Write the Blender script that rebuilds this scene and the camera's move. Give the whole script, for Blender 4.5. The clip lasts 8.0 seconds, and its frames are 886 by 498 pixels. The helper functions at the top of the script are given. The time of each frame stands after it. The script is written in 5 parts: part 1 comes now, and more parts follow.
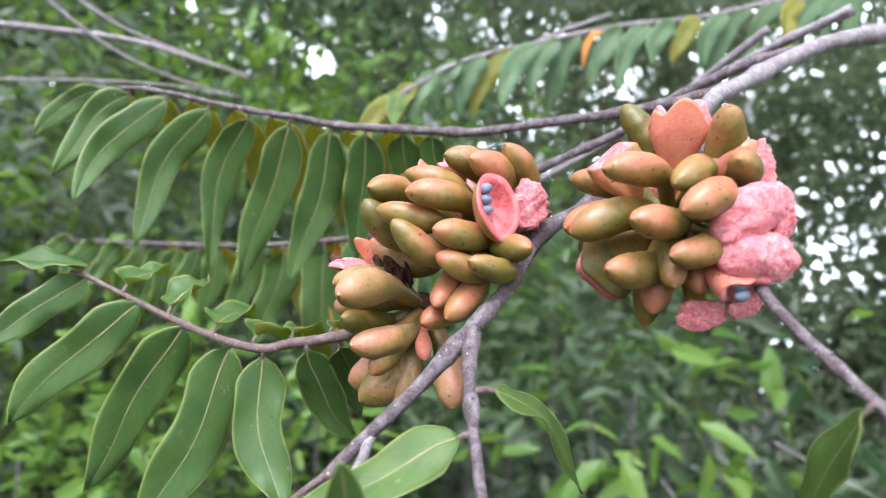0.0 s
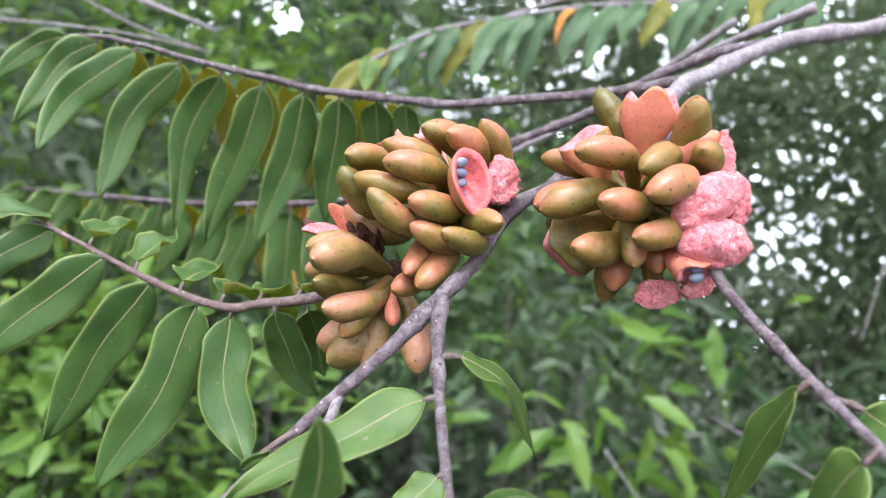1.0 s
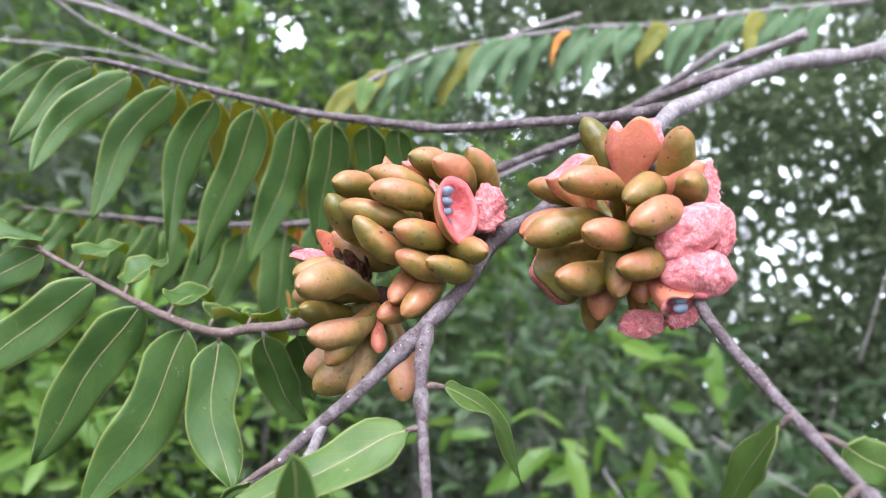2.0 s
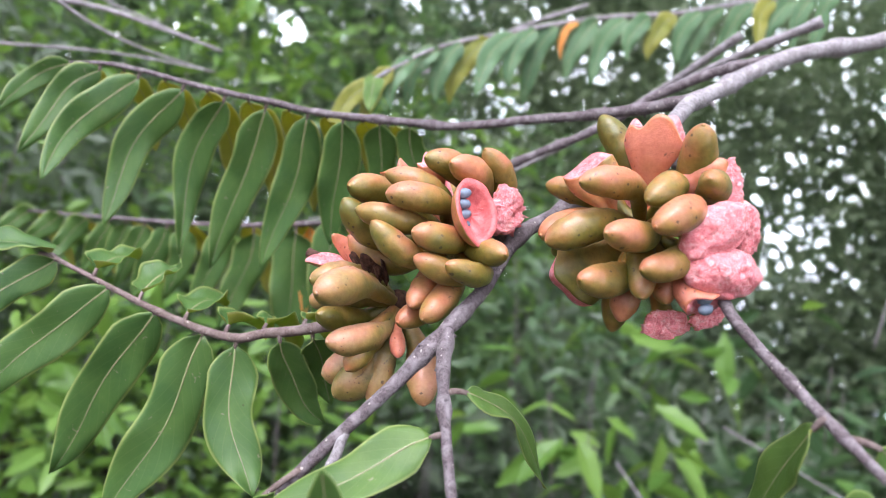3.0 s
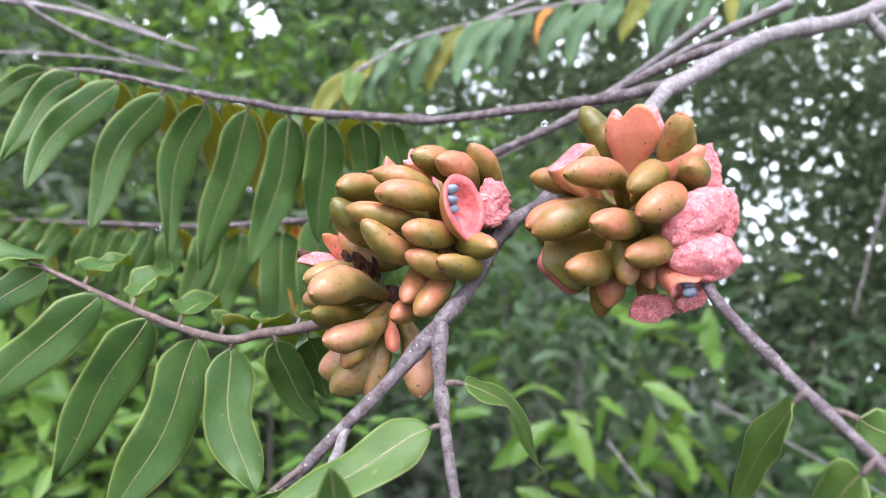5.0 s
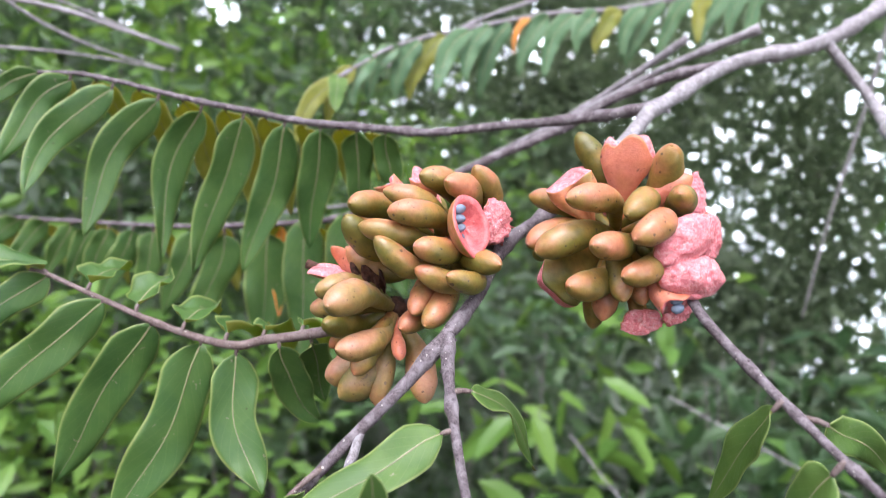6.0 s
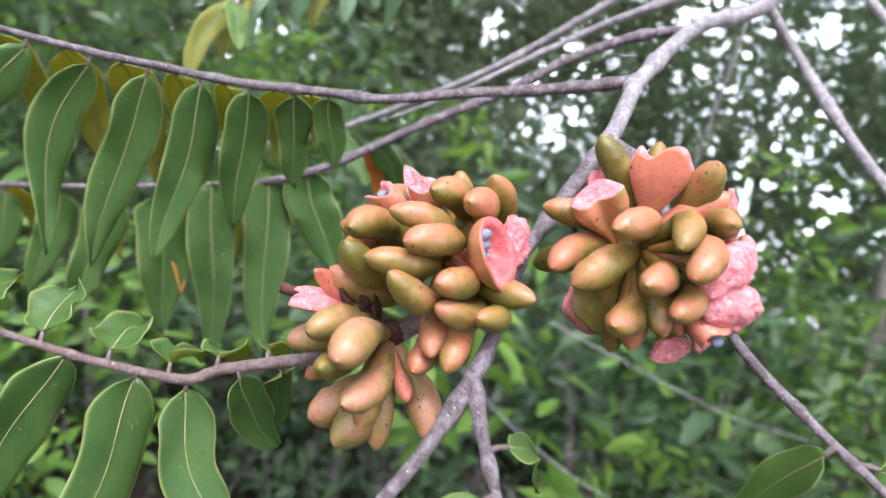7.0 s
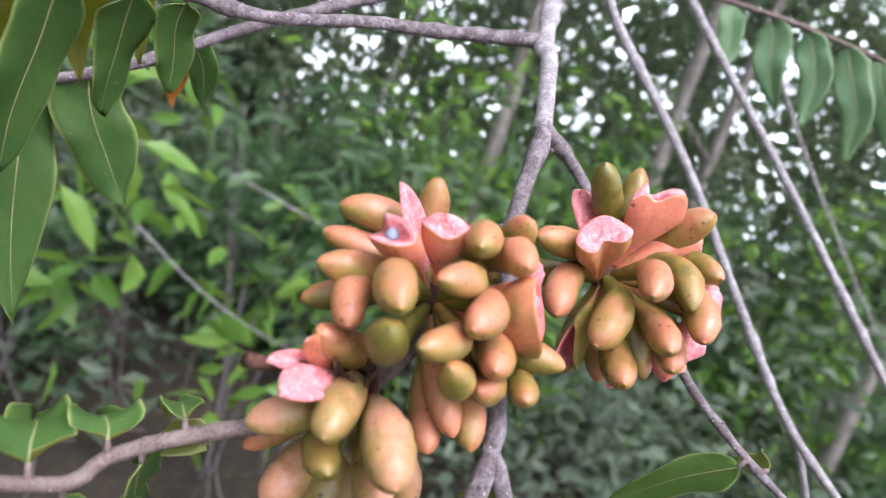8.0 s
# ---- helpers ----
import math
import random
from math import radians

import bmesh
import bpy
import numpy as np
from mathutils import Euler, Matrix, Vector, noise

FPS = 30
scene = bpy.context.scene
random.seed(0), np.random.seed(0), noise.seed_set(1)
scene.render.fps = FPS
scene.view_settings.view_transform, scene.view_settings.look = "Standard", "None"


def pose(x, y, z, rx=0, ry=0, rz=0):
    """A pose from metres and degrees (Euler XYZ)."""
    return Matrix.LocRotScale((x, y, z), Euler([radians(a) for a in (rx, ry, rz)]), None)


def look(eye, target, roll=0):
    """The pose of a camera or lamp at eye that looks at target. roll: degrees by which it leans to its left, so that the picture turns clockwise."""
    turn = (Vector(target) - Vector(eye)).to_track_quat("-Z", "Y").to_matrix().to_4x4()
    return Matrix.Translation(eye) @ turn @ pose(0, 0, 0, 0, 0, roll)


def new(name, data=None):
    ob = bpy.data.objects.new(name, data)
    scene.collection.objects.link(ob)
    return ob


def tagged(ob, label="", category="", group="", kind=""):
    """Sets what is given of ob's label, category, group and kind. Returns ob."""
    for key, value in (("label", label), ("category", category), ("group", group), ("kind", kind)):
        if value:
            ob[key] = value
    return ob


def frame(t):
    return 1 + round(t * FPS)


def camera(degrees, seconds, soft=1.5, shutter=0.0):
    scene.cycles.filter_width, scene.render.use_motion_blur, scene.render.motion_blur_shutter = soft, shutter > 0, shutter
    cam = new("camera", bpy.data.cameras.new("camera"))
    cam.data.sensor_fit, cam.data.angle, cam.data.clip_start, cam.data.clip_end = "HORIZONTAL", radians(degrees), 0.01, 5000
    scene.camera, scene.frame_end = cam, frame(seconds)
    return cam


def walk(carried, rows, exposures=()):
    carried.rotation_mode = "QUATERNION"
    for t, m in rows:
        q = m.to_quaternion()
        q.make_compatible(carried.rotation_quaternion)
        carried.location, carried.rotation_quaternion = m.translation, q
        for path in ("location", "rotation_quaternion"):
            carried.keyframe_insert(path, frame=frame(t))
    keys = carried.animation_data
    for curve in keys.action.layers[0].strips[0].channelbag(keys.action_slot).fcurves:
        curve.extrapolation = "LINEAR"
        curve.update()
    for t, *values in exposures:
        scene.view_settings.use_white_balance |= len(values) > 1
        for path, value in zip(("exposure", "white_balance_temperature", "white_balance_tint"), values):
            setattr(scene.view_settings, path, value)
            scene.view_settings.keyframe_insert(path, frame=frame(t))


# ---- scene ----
cam = camera(67.5, 8.0, 0.6, 0.25)
# a small phone lens close to its subject: what lies far behind is out of focus
cam.data.dof.use_dof = True
cam.data.dof.focus_distance, cam.data.dof.aperture_fstop = 0.275, 8.6
SKY, SUN, EXPOSURE, KELVIN, TINT = 0.155, 0.4, 0.74, 5800, 15
PATH = [
    (0, (-0.004, -0.009, 1.503), (0.023, 1.99, 1.566), 5.8),
    (0.5, (0.003, -0.018, 1.513), (0.096, 1.979, 1.546), 6.2),
    (1, (-0.01, -0.017, 1.503), (0.153, 1.977, 1.487), 8.6),
    (1.5, (-0.004, -0.018, 1.506), (0.153, 1.976, 1.537), 9.1),
    (3, (-0.01, -0.014, 1.513), (0.128, 1.981, 1.514), 7.8),
    (3.5, (-0.014, -0.01, 1.514), (0.141, 1.983, 1.49), 7.6),
    (4, (-0.011, -0.008, 1.513), (0.163, 1.984, 1.459), 6.6),
    (4.5, (-0.012, -0.009, 1.515), (0.151, 1.984, 1.486), 5.3),
    (5.8, (-0.029, -0.038, 1.517), (0.256, 1.941, 1.479), 6.0),
    (6, (-0.037, -0.035, 1.524), (0.28, 1.939, 1.483), 6.1),
    (6.5, (-0.052, -0.027, 1.546), (0.403, 1.917, 1.427), 5.4),
    (7, (-0.095, 0.03, 1.563), (0.685, 1.85, 1.283), 6.5),
    (7.2, (-0.122, 0.058, 1.584), (0.84, 1.776, 1.234), 6.6),
    (7.4, (-0.138, 0.089, 1.593), (0.996, 1.68, 1.165), 8.3),
    (7.5, (-0.143, 0.114, 1.596), (1.112, 1.581, 1.076), 10.6),
    (7.6, (-0.152, 0.12, 1.592), (1.162, 1.546, 1.102), 10.6),
    (7.8, (-0.161, 0.156, 1.593), (1.377, 1.317, 1.057), 15.8),
    (8, (-0.169, 0.17, 1.603), (1.459, 1.177, 1.021), 17.5),
]
walk(cam, [(t, look(eye, target, roll)) for t, eye, target, roll in PATH], [(0, EXPOSURE, KELVIN, TINT), (8, EXPOSURE, KELVIN, TINT)])

# ---- light ----
world = bpy.data.worlds.new("sky")
scene.world = world
world.use_nodes = True
wn = world.node_tree.nodes
sky = wn.new("ShaderNodeTexSky")
sky.sky_type = "NISHITA"
sky.sun_disc = False
sky.sun_elevation, sky.sun_rotation = radians(58), radians(200)
sky.air_density, sky.dust_density, sky.ozone_density = 1.0, 7.0, 1.0
haze = wn.new("ShaderNodeHueSaturation")  # thin white overcast
haze.inputs["Saturation"].default_value, haze.inputs["Value"].default_value = 0.22, 1.5
world.node_tree.links.new(sky.outputs[0], haze.inputs["Color"])
world.node_tree.links.new(haze.outputs[0], wn["Background"].inputs[0])
wn["Background"].inputs[1].default_value = SKY
sun = new("sun", bpy.data.lights.new("sun", "SUN"))
sun.data.energy, sun.data.angle, sun.data.color = SUN, radians(25), (1.0, 0.97, 0.92)
sun.matrix_world = look((-1.0, -2.6, 5.2), (0, 0, 0))


# ---- materials ----
def ramp(nt, fac, *stops):
    node = nt.nodes.new("ShaderNodeValToRGB")
    els = node.color_ramp.elements
    while len(els) < len(stops):
        els.new(0.5)
    for el, (p, c) in zip(els, stops):
        el.position, el.color = p, (*c, 1)
    nt.links.new(fac, node.inputs[0])
    return node.outputs[0]


def mix(nt, fac, a, b, mode="MIX"):
    node = nt.nodes.new("ShaderNodeMix")
    node.data_type, node.blend_type = "RGBA", mode
    for socket, value in ((node.inputs[0], fac), (node.inputs[6], a), (node.inputs[7], b)):
        if isinstance(value, (int, float)):
            socket.default_value = value
        elif isinstance(value, tuple):
            socket.default_value = (*value, 1)
        else:
            nt.links.new(value, socket)
    return node.outputs[2]


def math_node(nt, op, a, b=0.0, clamp=False):
    node = nt.nodes.new("ShaderNodeMath")
    node.operation, node.use_clamp = op, clamp
    for socket, value in ((node.inputs[0], a), (node.inputs[1], b)):
        if isinstance(value, (int, float)):
            socket.default_value = value
        else:
            nt.links.new(value, socket)
    return node.outputs[0]


def noise_fac(nt, scale, detail=4.0, rough=0.55, vec=None, warp=0.0):
    node = nt.nodes.new("ShaderNodeTexNoise")
    node.inputs["Scale"].default_value, node.inputs["Detail"].default_value = scale, detail
    node.inputs["Roughness"].default_value, node.inputs["Distortion"].default_value = rough, warp
    if vec:
        nt.links.new(vec, node.inputs["Vector"])
    return node.outputs[0]


def spots(nt, scale, size, vec):
    node = nt.nodes.new("ShaderNodeTexVoronoi")
    node.inputs["Scale"].default_value = scale
    nt.links.new(vec, node.inputs["Vector"])
    # each spot has its own size, many are too small to be seen
    sep = nt.nodes.new("ShaderNodeSeparateColor")
    nt.links.new(node.outputs["Color"], sep.inputs[0])
    own = math_node(nt, "MULTIPLY", math_node(nt, "POWER", sep.outputs[0], 2.5), size * 1.7)
    return math_node(nt, "MULTIPLY", math_node(nt, "SUBTRACT", own, node.outputs["Distance"]), 4.0 / size, True)


def material(name, rough=0.5, spec=0.5):
    m = bpy.data.materials.new(name)
    m.use_nodes = True
    nt = m.node_tree
    bs = nt.nodes["Principled BSDF"]
    bs.inputs["Roughness"].default_value = rough
    bs.inputs["Specular IOR Level"].default_value = spec
    co = nt.nodes.new("ShaderNodeTexCoord").outputs["Object"]
    return m, nt, bs, co


def bump(nt, bs, height, strength, distance):
    node = nt.nodes.new("ShaderNodeBump")
    node.inputs["Strength"].default_value, node.inputs["Distance"].default_value = strength, distance
    nt.links.new(height, node.inputs["Height"])
    nt.links.new(node.outputs[0], bs.inputs["Normal"])


def object_random(nt):
    return nt.nodes.new("ShaderNodeObjectInfo").outputs["Random"]


def attribute(nt, name):
    node = nt.nodes.new("ShaderNodeAttribute")
    node.attribute_name = name
    sep = nt.nodes.new("ShaderNodeSeparateXYZ")
    nt.links.new(node.outputs["Vector"], sep.inputs[0])
    return sep.outputs


def see_through(nt, bs, colour, amount):
    """Lets light shine through thin leaves."""
    tr = nt.nodes.new("ShaderNodeBsdfTranslucent")
    if isinstance(colour, tuple):
        tr.inputs[0].default_value = (*colour, 1)
    else:
        nt.links.new(colour, tr.inputs[0])
    mx = nt.nodes.new("ShaderNodeMixShader")
    mx.inputs[0].default_value = amount
    nt.links.new(bs.outputs[0], mx.inputs[1])
    nt.links.new(tr.outputs[0], mx.inputs[2])
    nt.links.new(mx.outputs[0], nt.nodes["Material Output"].inputs[0])


def pod_material(name, green, mid, blush, shift):
    """Waxy fruit skin: olive green that ripens to yellow and salmon, with dark specks and scuffs."""
    m, nt, bs, co = material(name, 0.5, 0.35)
    at = attribute(nt, "shape")
    big = noise_fac(nt, 62, 2, 0.5, co)
    # redder and lighter where the skin faces up and towards the beak
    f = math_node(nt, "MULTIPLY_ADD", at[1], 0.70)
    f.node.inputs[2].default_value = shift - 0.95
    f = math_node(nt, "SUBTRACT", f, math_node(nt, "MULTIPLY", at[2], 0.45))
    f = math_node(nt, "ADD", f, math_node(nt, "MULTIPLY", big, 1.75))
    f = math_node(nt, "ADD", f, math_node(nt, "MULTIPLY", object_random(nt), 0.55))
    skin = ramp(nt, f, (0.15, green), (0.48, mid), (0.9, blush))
    mottle = noise_fac(nt, 420, 5, 0.6, co)
    skin = mix(nt, 0.38, skin, ramp(nt, mottle, (0.3, (0.30, 0.24, 0.09)), (0.7, (0.8, 0.72, 0.5))), "SOFT_LIGHT")
    patch = noise_fac(nt, 130, 4, 0.65, co, 0.8)
    skin = mix(nt, 0.3, skin, ramp(nt, patch, (0.32, (0.25, 0.27, 0.18)), (0.68, (0.78, 0.66, 0.6))), "SOFT_LIGHT")
    # brown scabs in streaks, and small uneven black specks
    scuff = ramp(nt, noise_fac(nt, 150, 7, 0.75, co, 1.2), (0.625, (0, 0, 0)), (0.67, (1, 1, 1)))
    skin = mix(nt, math_node(nt, "MULTIPLY", scuff, 0.75), skin, (0.085, 0.05, 0.032))
    rag = nt.nodes.new("ShaderNodeTexNoise")
    rag.inputs["Scale"].default_value, rag.inputs["Detail"].default_value = 900, 3
    nt.links.new(co, rag.inputs["Vector"])
    torn = mix(nt, 0.0013, co, rag.outputs["Color"])
    few = ramp(nt, noise_fac(nt, 170, 2, 0.6, co), (0.50, (0, 0, 0)), (0.57, (1, 1, 1)))
    specks = math_node(nt, "MAXIMUM", math_node(nt, "MULTIPLY", spots(nt, 420, 0.24, torn), few), spots(nt, 150, 0.045, torn))
    skin = mix(nt, math_node(nt, "MULTIPLY", specks, 0.7), skin, (0.03, 0.018, 0.014))
    nt.links.new(skin, bs.inputs["Base Color"])
    bs.inputs["Subsurface Weight"].default_value, bs.inputs["Subsurface Scale"].default_value = 0.4, 1.0
    bs.inputs["Subsurface Radius"].default_value = (0.0022, 0.0011, 0.0004)
    bs.inputs["Coat Weight"].default_value, bs.inputs["Coat Roughness"].default_value = 0.5, 0.27
    nt.links.new(math_node(nt, "MULTIPLY_ADD", mottle, 0.25), bs.inputs["Roughness"])
    bs.inputs["Roughness"].links[0].from_node.inputs[2].default_value = 0.42
    bump(nt, bs, math_node(nt, "ADD", noise_fac(nt, 600, 4, 0.6, co), math_node(nt, "MULTIPLY", patch, 1.5)), 0.22, 0.0009)
    return m


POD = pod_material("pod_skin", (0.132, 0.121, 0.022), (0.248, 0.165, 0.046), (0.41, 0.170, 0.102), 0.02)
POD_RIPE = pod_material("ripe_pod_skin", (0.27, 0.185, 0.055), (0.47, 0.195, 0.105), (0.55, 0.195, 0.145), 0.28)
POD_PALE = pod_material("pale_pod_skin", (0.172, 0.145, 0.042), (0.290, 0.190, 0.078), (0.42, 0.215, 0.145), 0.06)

FLESH, nt, bs, co = material("pink_flesh", 0.55, 0.4)
veins = noise_fac(nt, 330, 6, 0.65, co, 1.5)
tone = ramp(nt, veins, (0.3, (0.68, 0.145, 0.165)), (0.5, (0.82, 0.265, 0.285)), (0.68, (0.90, 0.50, 0.49)))
tone = mix(nt, math_node(nt, "MULTIPLY", ramp(nt, noise_fac(nt, 900, 3, 0.6, co), (0.62, (0, 0, 0)), (0.7, (1, 1, 1))), 0.6), tone, (0.42, 0.10, 0.05))
nt.links.new(tone, bs.inputs["Base Color"])
bs.inputs["Roughness"].default_value = 0.42
bs.inputs["Subsurface Weight"].default_value = 0.15
bs.inputs["Subsurface Radius"].default_value = (0.004, 0.0015, 0.001)
cracks = nt.nodes.new("ShaderNodeTexVoronoi")
cracks.feature = "DISTANCE_TO_EDGE"
cracks.inputs["Scale"].default_value = 430
warp = nt.nodes.new("ShaderNodeTexNoise")
warp.inputs["Scale"].default_value = 300
nt.links.new(co, warp.inputs["Vector"])
nt.links.new(mix(nt, 0.006, co, warp.outputs["Color"]), cracks.inputs["Vector"])
edge = ramp(nt, cracks.outputs["Distance"], (0.0, (0, 0, 0)), (0.05, (1, 1, 1)))
tone = mix(nt, math_node(nt, "MULTIPLY", math_node(nt, "SUBTRACT", 1.0, edge), 0.45), tone, (0.55, 0.12, 0.12))
nt.links.new(tone, bs.inputs["Base Color"])
bump(nt, bs, math_node(nt, "ADD", math_node(nt, "MULTIPLY", edge, 0.4), noise_fac(nt, 330, 8, 0.72, co, 2.5)), 0.6, 0.0016)

FLESH_RED, nt, bs, co = material("red_pod_lining", 0.45, 0.45)
nt.links.new(ramp(nt, noise_fac(nt, 300, 5, 0.6, co, 1.0), (0.3, (0.48, 0.07, 0.075)), (0.7, (0.68, 0.18, 0.17))), bs.inputs["Base Color"])
bump(nt, bs, noise_fac(nt, 320, 6, 0.65, co, 1.0), 0.5, 0.0012)

SEED, nt, bs, co = material("blue_grey_seed", 0.45, 0.4)
nt.links.new(ramp(nt, noise_fac(nt, 500, 3, 0.5, co), (0.3, (0.12, 0.15, 0.21)), (0.7, (0.22, 0.26, 0.33))), bs.inputs["Base Color"])

DRY, nt, bs, co = material("dry_brown_husk", 0.7, 0.2)
nt.links.new(ramp(nt, noise_fac(nt, 350, 5, 0.6, co), (0.35, (0.03, 0.014, 0.01)), (0.7, (0.13, 0.06, 0.04))), bs.inputs["Base Color"])
bump(nt, bs, noise_fac(nt, 500, 6, 0.65, co), 0.7, 0.001)


def bark_material(name, dark, light, grey):
    m, nt, bs, co = material(name, 0.82, 0.25)
    mp = nt.nodes.new("ShaderNodeMapping")
    mp.inputs["Scale"].default_value = (1, 1, 1)
    nt.links.new(co, mp.inputs[0])
    fine = noise_fac(nt, 900, 6, 0.7, mp.outputs[0])
    base = ramp(nt, fine, (0.32, dark), (0.62, light))
    lichen = ramp(nt, noise_fac(nt, 160, 4, 0.65, co, 0.6), (0.45, (0, 0, 0)), (0.66, (1, 1, 1)))
    base = mix(nt, math_node(nt, "MULTIPLY", lichen, 0.75), base, grey)
    dots = math_node(nt, "MULTIPLY", spots(nt, 420, 0.16, co), 0.7)
    base = mix(nt, dots, base, (0.55, 0.5, 0.45))
    nt.links.new(base, bs.inputs["Base Color"])
    bump(nt, bs, math_node(nt, "ADD", noise_fac(nt, 700, 8, 0.7, co), noise_fac(nt, 180, 3, 0.5, co)), 0.8, 0.0012)
    return m


BARK = bark_material("dark_twig_bark", (0.062, 0.047, 0.049), (0.17, 0.135, 0.142), (0.30, 0.26, 0.272))
BARK_GREY = bark_material("grey_twig_bark", (0.16, 0.135, 0.138), (0.32, 0.285, 0.295), (0.45, 0.42, 0.43))
BARK_RED = bark_material("young_twig_bark", (0.095, 0.066, 0.058), (0.20, 0.145, 0.13), (0.27, 0.21, 0.195))


def leaf_material(name, deep, fresh, vein, rough, thru, amount, spec=0.5):
    m, nt, bs, co = material(name, rough, spec)
    at = attribute(nt, "shape")
    edge = math_node(nt, "ABSOLUTE", at[0])
    body = ramp(nt, noise_fac(nt, 60, 5, 0.65, co, 0.5), (0.34, deep), (0.66, fresh))
    body = mix(nt, math_node(nt, "MULTIPLY", object_random(nt), 0.35), body, fresh)
    skew = math_node(nt, "SUBTRACT", math_node(nt, "MULTIPLY", at[1], 9.0), math_node(nt, "MULTIPLY", edge, 2.6))
    wave = math_node(nt, "ABSOLUTE", math_node(nt, "SUBTRACT", math_node(nt, "FRACT", skew), 0.5))
    rib = ramp(nt, wave, (0.0, (1, 1, 1)), (0.05, (0, 0, 0)))
    body = mix(nt, math_node(nt, "MULTIPLY", rib, 0.17), body, vein)
    rim = ramp(nt, edge, (0.89, (0, 0, 0)), (0.96, (1, 1, 1)))
    body = mix(nt, math_node(nt, "MULTIPLY", rim, 0.9), body, vein)
    scar = math_node(nt, "MULTIPLY", ramp(nt, noise_fac(nt, 230, 3, 0.6, co, 1.0), (0.69, (0, 0, 0)), (0.72, (1, 1, 1))), 0.8)
    body = mix(nt, scar, body, (0.38, 0.30, 0.2))
    speck = math_node(nt, "MULTIPLY", spots(nt, 110, 0.06, co), 0.8)
    body = mix(nt, speck, body, (0.06, 0.04, 0.02))
    nt.links.new(body, bs.inputs["Base Color"])
    bump(nt, bs, math_node(nt, "SUBTRACT", noise_fac(nt, 380, 4, 0.6, co), math_node(nt, "MULTIPLY", rib, 0.35)), 0.28, 0.0009)
    see_through(nt, bs, mix(nt, 0.5, body, thru), amount)
    return m


LEAF = leaf_material("leaf_upper_side", (0.058, 0.134, 0.034), (0.108, 0.198, 0.046), (0.36, 0.42, 0.13), 0.44, (0.24, 0.48, 0.040), 0.45, 0.5)
LEAF_UNDER = leaf_material("leaf_under_side", (0.17, 0.20, 0.05), (0.27, 0.27, 0.07), (0.42, 0.40, 0.18), 0.6, (0.25, 0.30, 0.04), 0.22, 0.3)
LEAF_YELLOW = leaf_material("yellow_green_leaf", (0.22, 0.26, 0.04), (0.36, 0.34, 0.06), (0.45, 0.42, 0.16), 0.5, (0.62, 0.60, 0.08), 0.5)
LEAF_ORANGE = leaf_material("orange_dying_leaf", (0.62, 0.20, 0.03), (0.72, 0.30, 0.04), (0.6, 0.4, 0.12), 0.5, (0.7, 0.3, 0.03), 0.3)
LEAF_LIGHTER = leaf_material("lighter_green_leaf", (0.080, 0.158, 0.038), (0.140, 0.232, 0.052), (0.36, 0.44, 0.15), 0.38, (0.28, 0.46, 0.05), 0.42, 0.4)
LEAF_PALE = leaf_material("pale_leaf", (0.105, 0.20, 0.095), (0.15, 0.26, 0.12), (0.26, 0.33, 0.16), 0.45, (0.2, 0.34, 0.1), 0.4, 0.4)
RIB, nt, bs, co = material("leaf_midrib", 0.5, 0.4)
nt.links.new(ramp(nt, noise_fac(nt, 200, 3, 0.5, co), (0.3, (0.22, 0.255, 0.10)), (0.7, (0.33, 0.295, 0.15))), bs.inputs["Base Color"])


def foliage_material(name, a, b, c, thru):
    """Leaves of the bushes behind: each leaf has its own green."""
    m, nt, bs, co = material(name, 0.42, 0.45)
    rnd = nt.nodes.new("ShaderNodeNewGeometry").outputs["Random Per Island"]
    tone = ramp(nt, rnd, (0.0, a), (0.55, b), (1.0, c))
    tone = mix(nt, 0.4, tone, ramp(nt, noise_fac(nt, 3.0, 3, 0.6, co), (0.35, a), (0.7, c)))
    nt.links.new(tone, bs.inputs["Base Color"])
    see_through(nt, bs, mix(nt, 0.6, tone, thru), 0.45)
    return m


FOL_LIME = foliage_material("lime_foliage", (0.070, 0.157, 0.026), (0.131, 0.261, 0.044), (0.217, 0.348, 0.065), (0.261, 0.400, 0.052))
FOL_MID = foliage_material("green_foliage", (0.052, 0.098, 0.045), (0.090, 0.160, 0.068), (0.160, 0.235, 0.105), (0.165, 0.275, 0.075))
FOL_GREY = foliage_material("dull_green_foliage", (0.074, 0.102, 0.068), (0.120, 0.158, 0.104), (0.180, 0.222, 0.150), (0.170, 0.225, 0.105))
# lit copy of the greens: skylight and haze on the wood painted into colour
FOL_WOOD_LIT = foliage_material("lightened_wood_foliage", (0.105, 0.145, 0.080), (0.165, 0.215, 0.120), (0.250, 0.300, 0.175), (0.23, 0.31, 0.14))
# shaded copy of FOL_MID: the gloom of the low growth is in the colour
FOL_SHADED = foliage_material("shaded_green_foliage", (0.030, 0.066, 0.028), (0.058, 0.116, 0.046), (0.110, 0.180, 0.074), (0.13, 0.23, 0.06))

SOIL, nt, bs, co = material("bare_soil", 0.95, 0.1)
soil = ramp(nt, noise_fac(nt, 2.2, 8, 0.65, co), (0.3, (0.035, 0.029, 0.024)), (0.55, (0.065, 0.052, 0.042)), (0.75, (0.11, 0.09, 0.07)))
soil = mix(nt, ramp(nt, noise_fac(nt, 38, 5, 0.7, co), (0.55, (0, 0, 0)), (0.66, (1, 1, 1))), soil, (0.10, 0.09, 0.04))
nt.links.new(soil, bs.inputs["Base Color"])
bump(nt, bs, noise_fac(nt, 25, 8, 0.7, co), 0.9, 0.03)

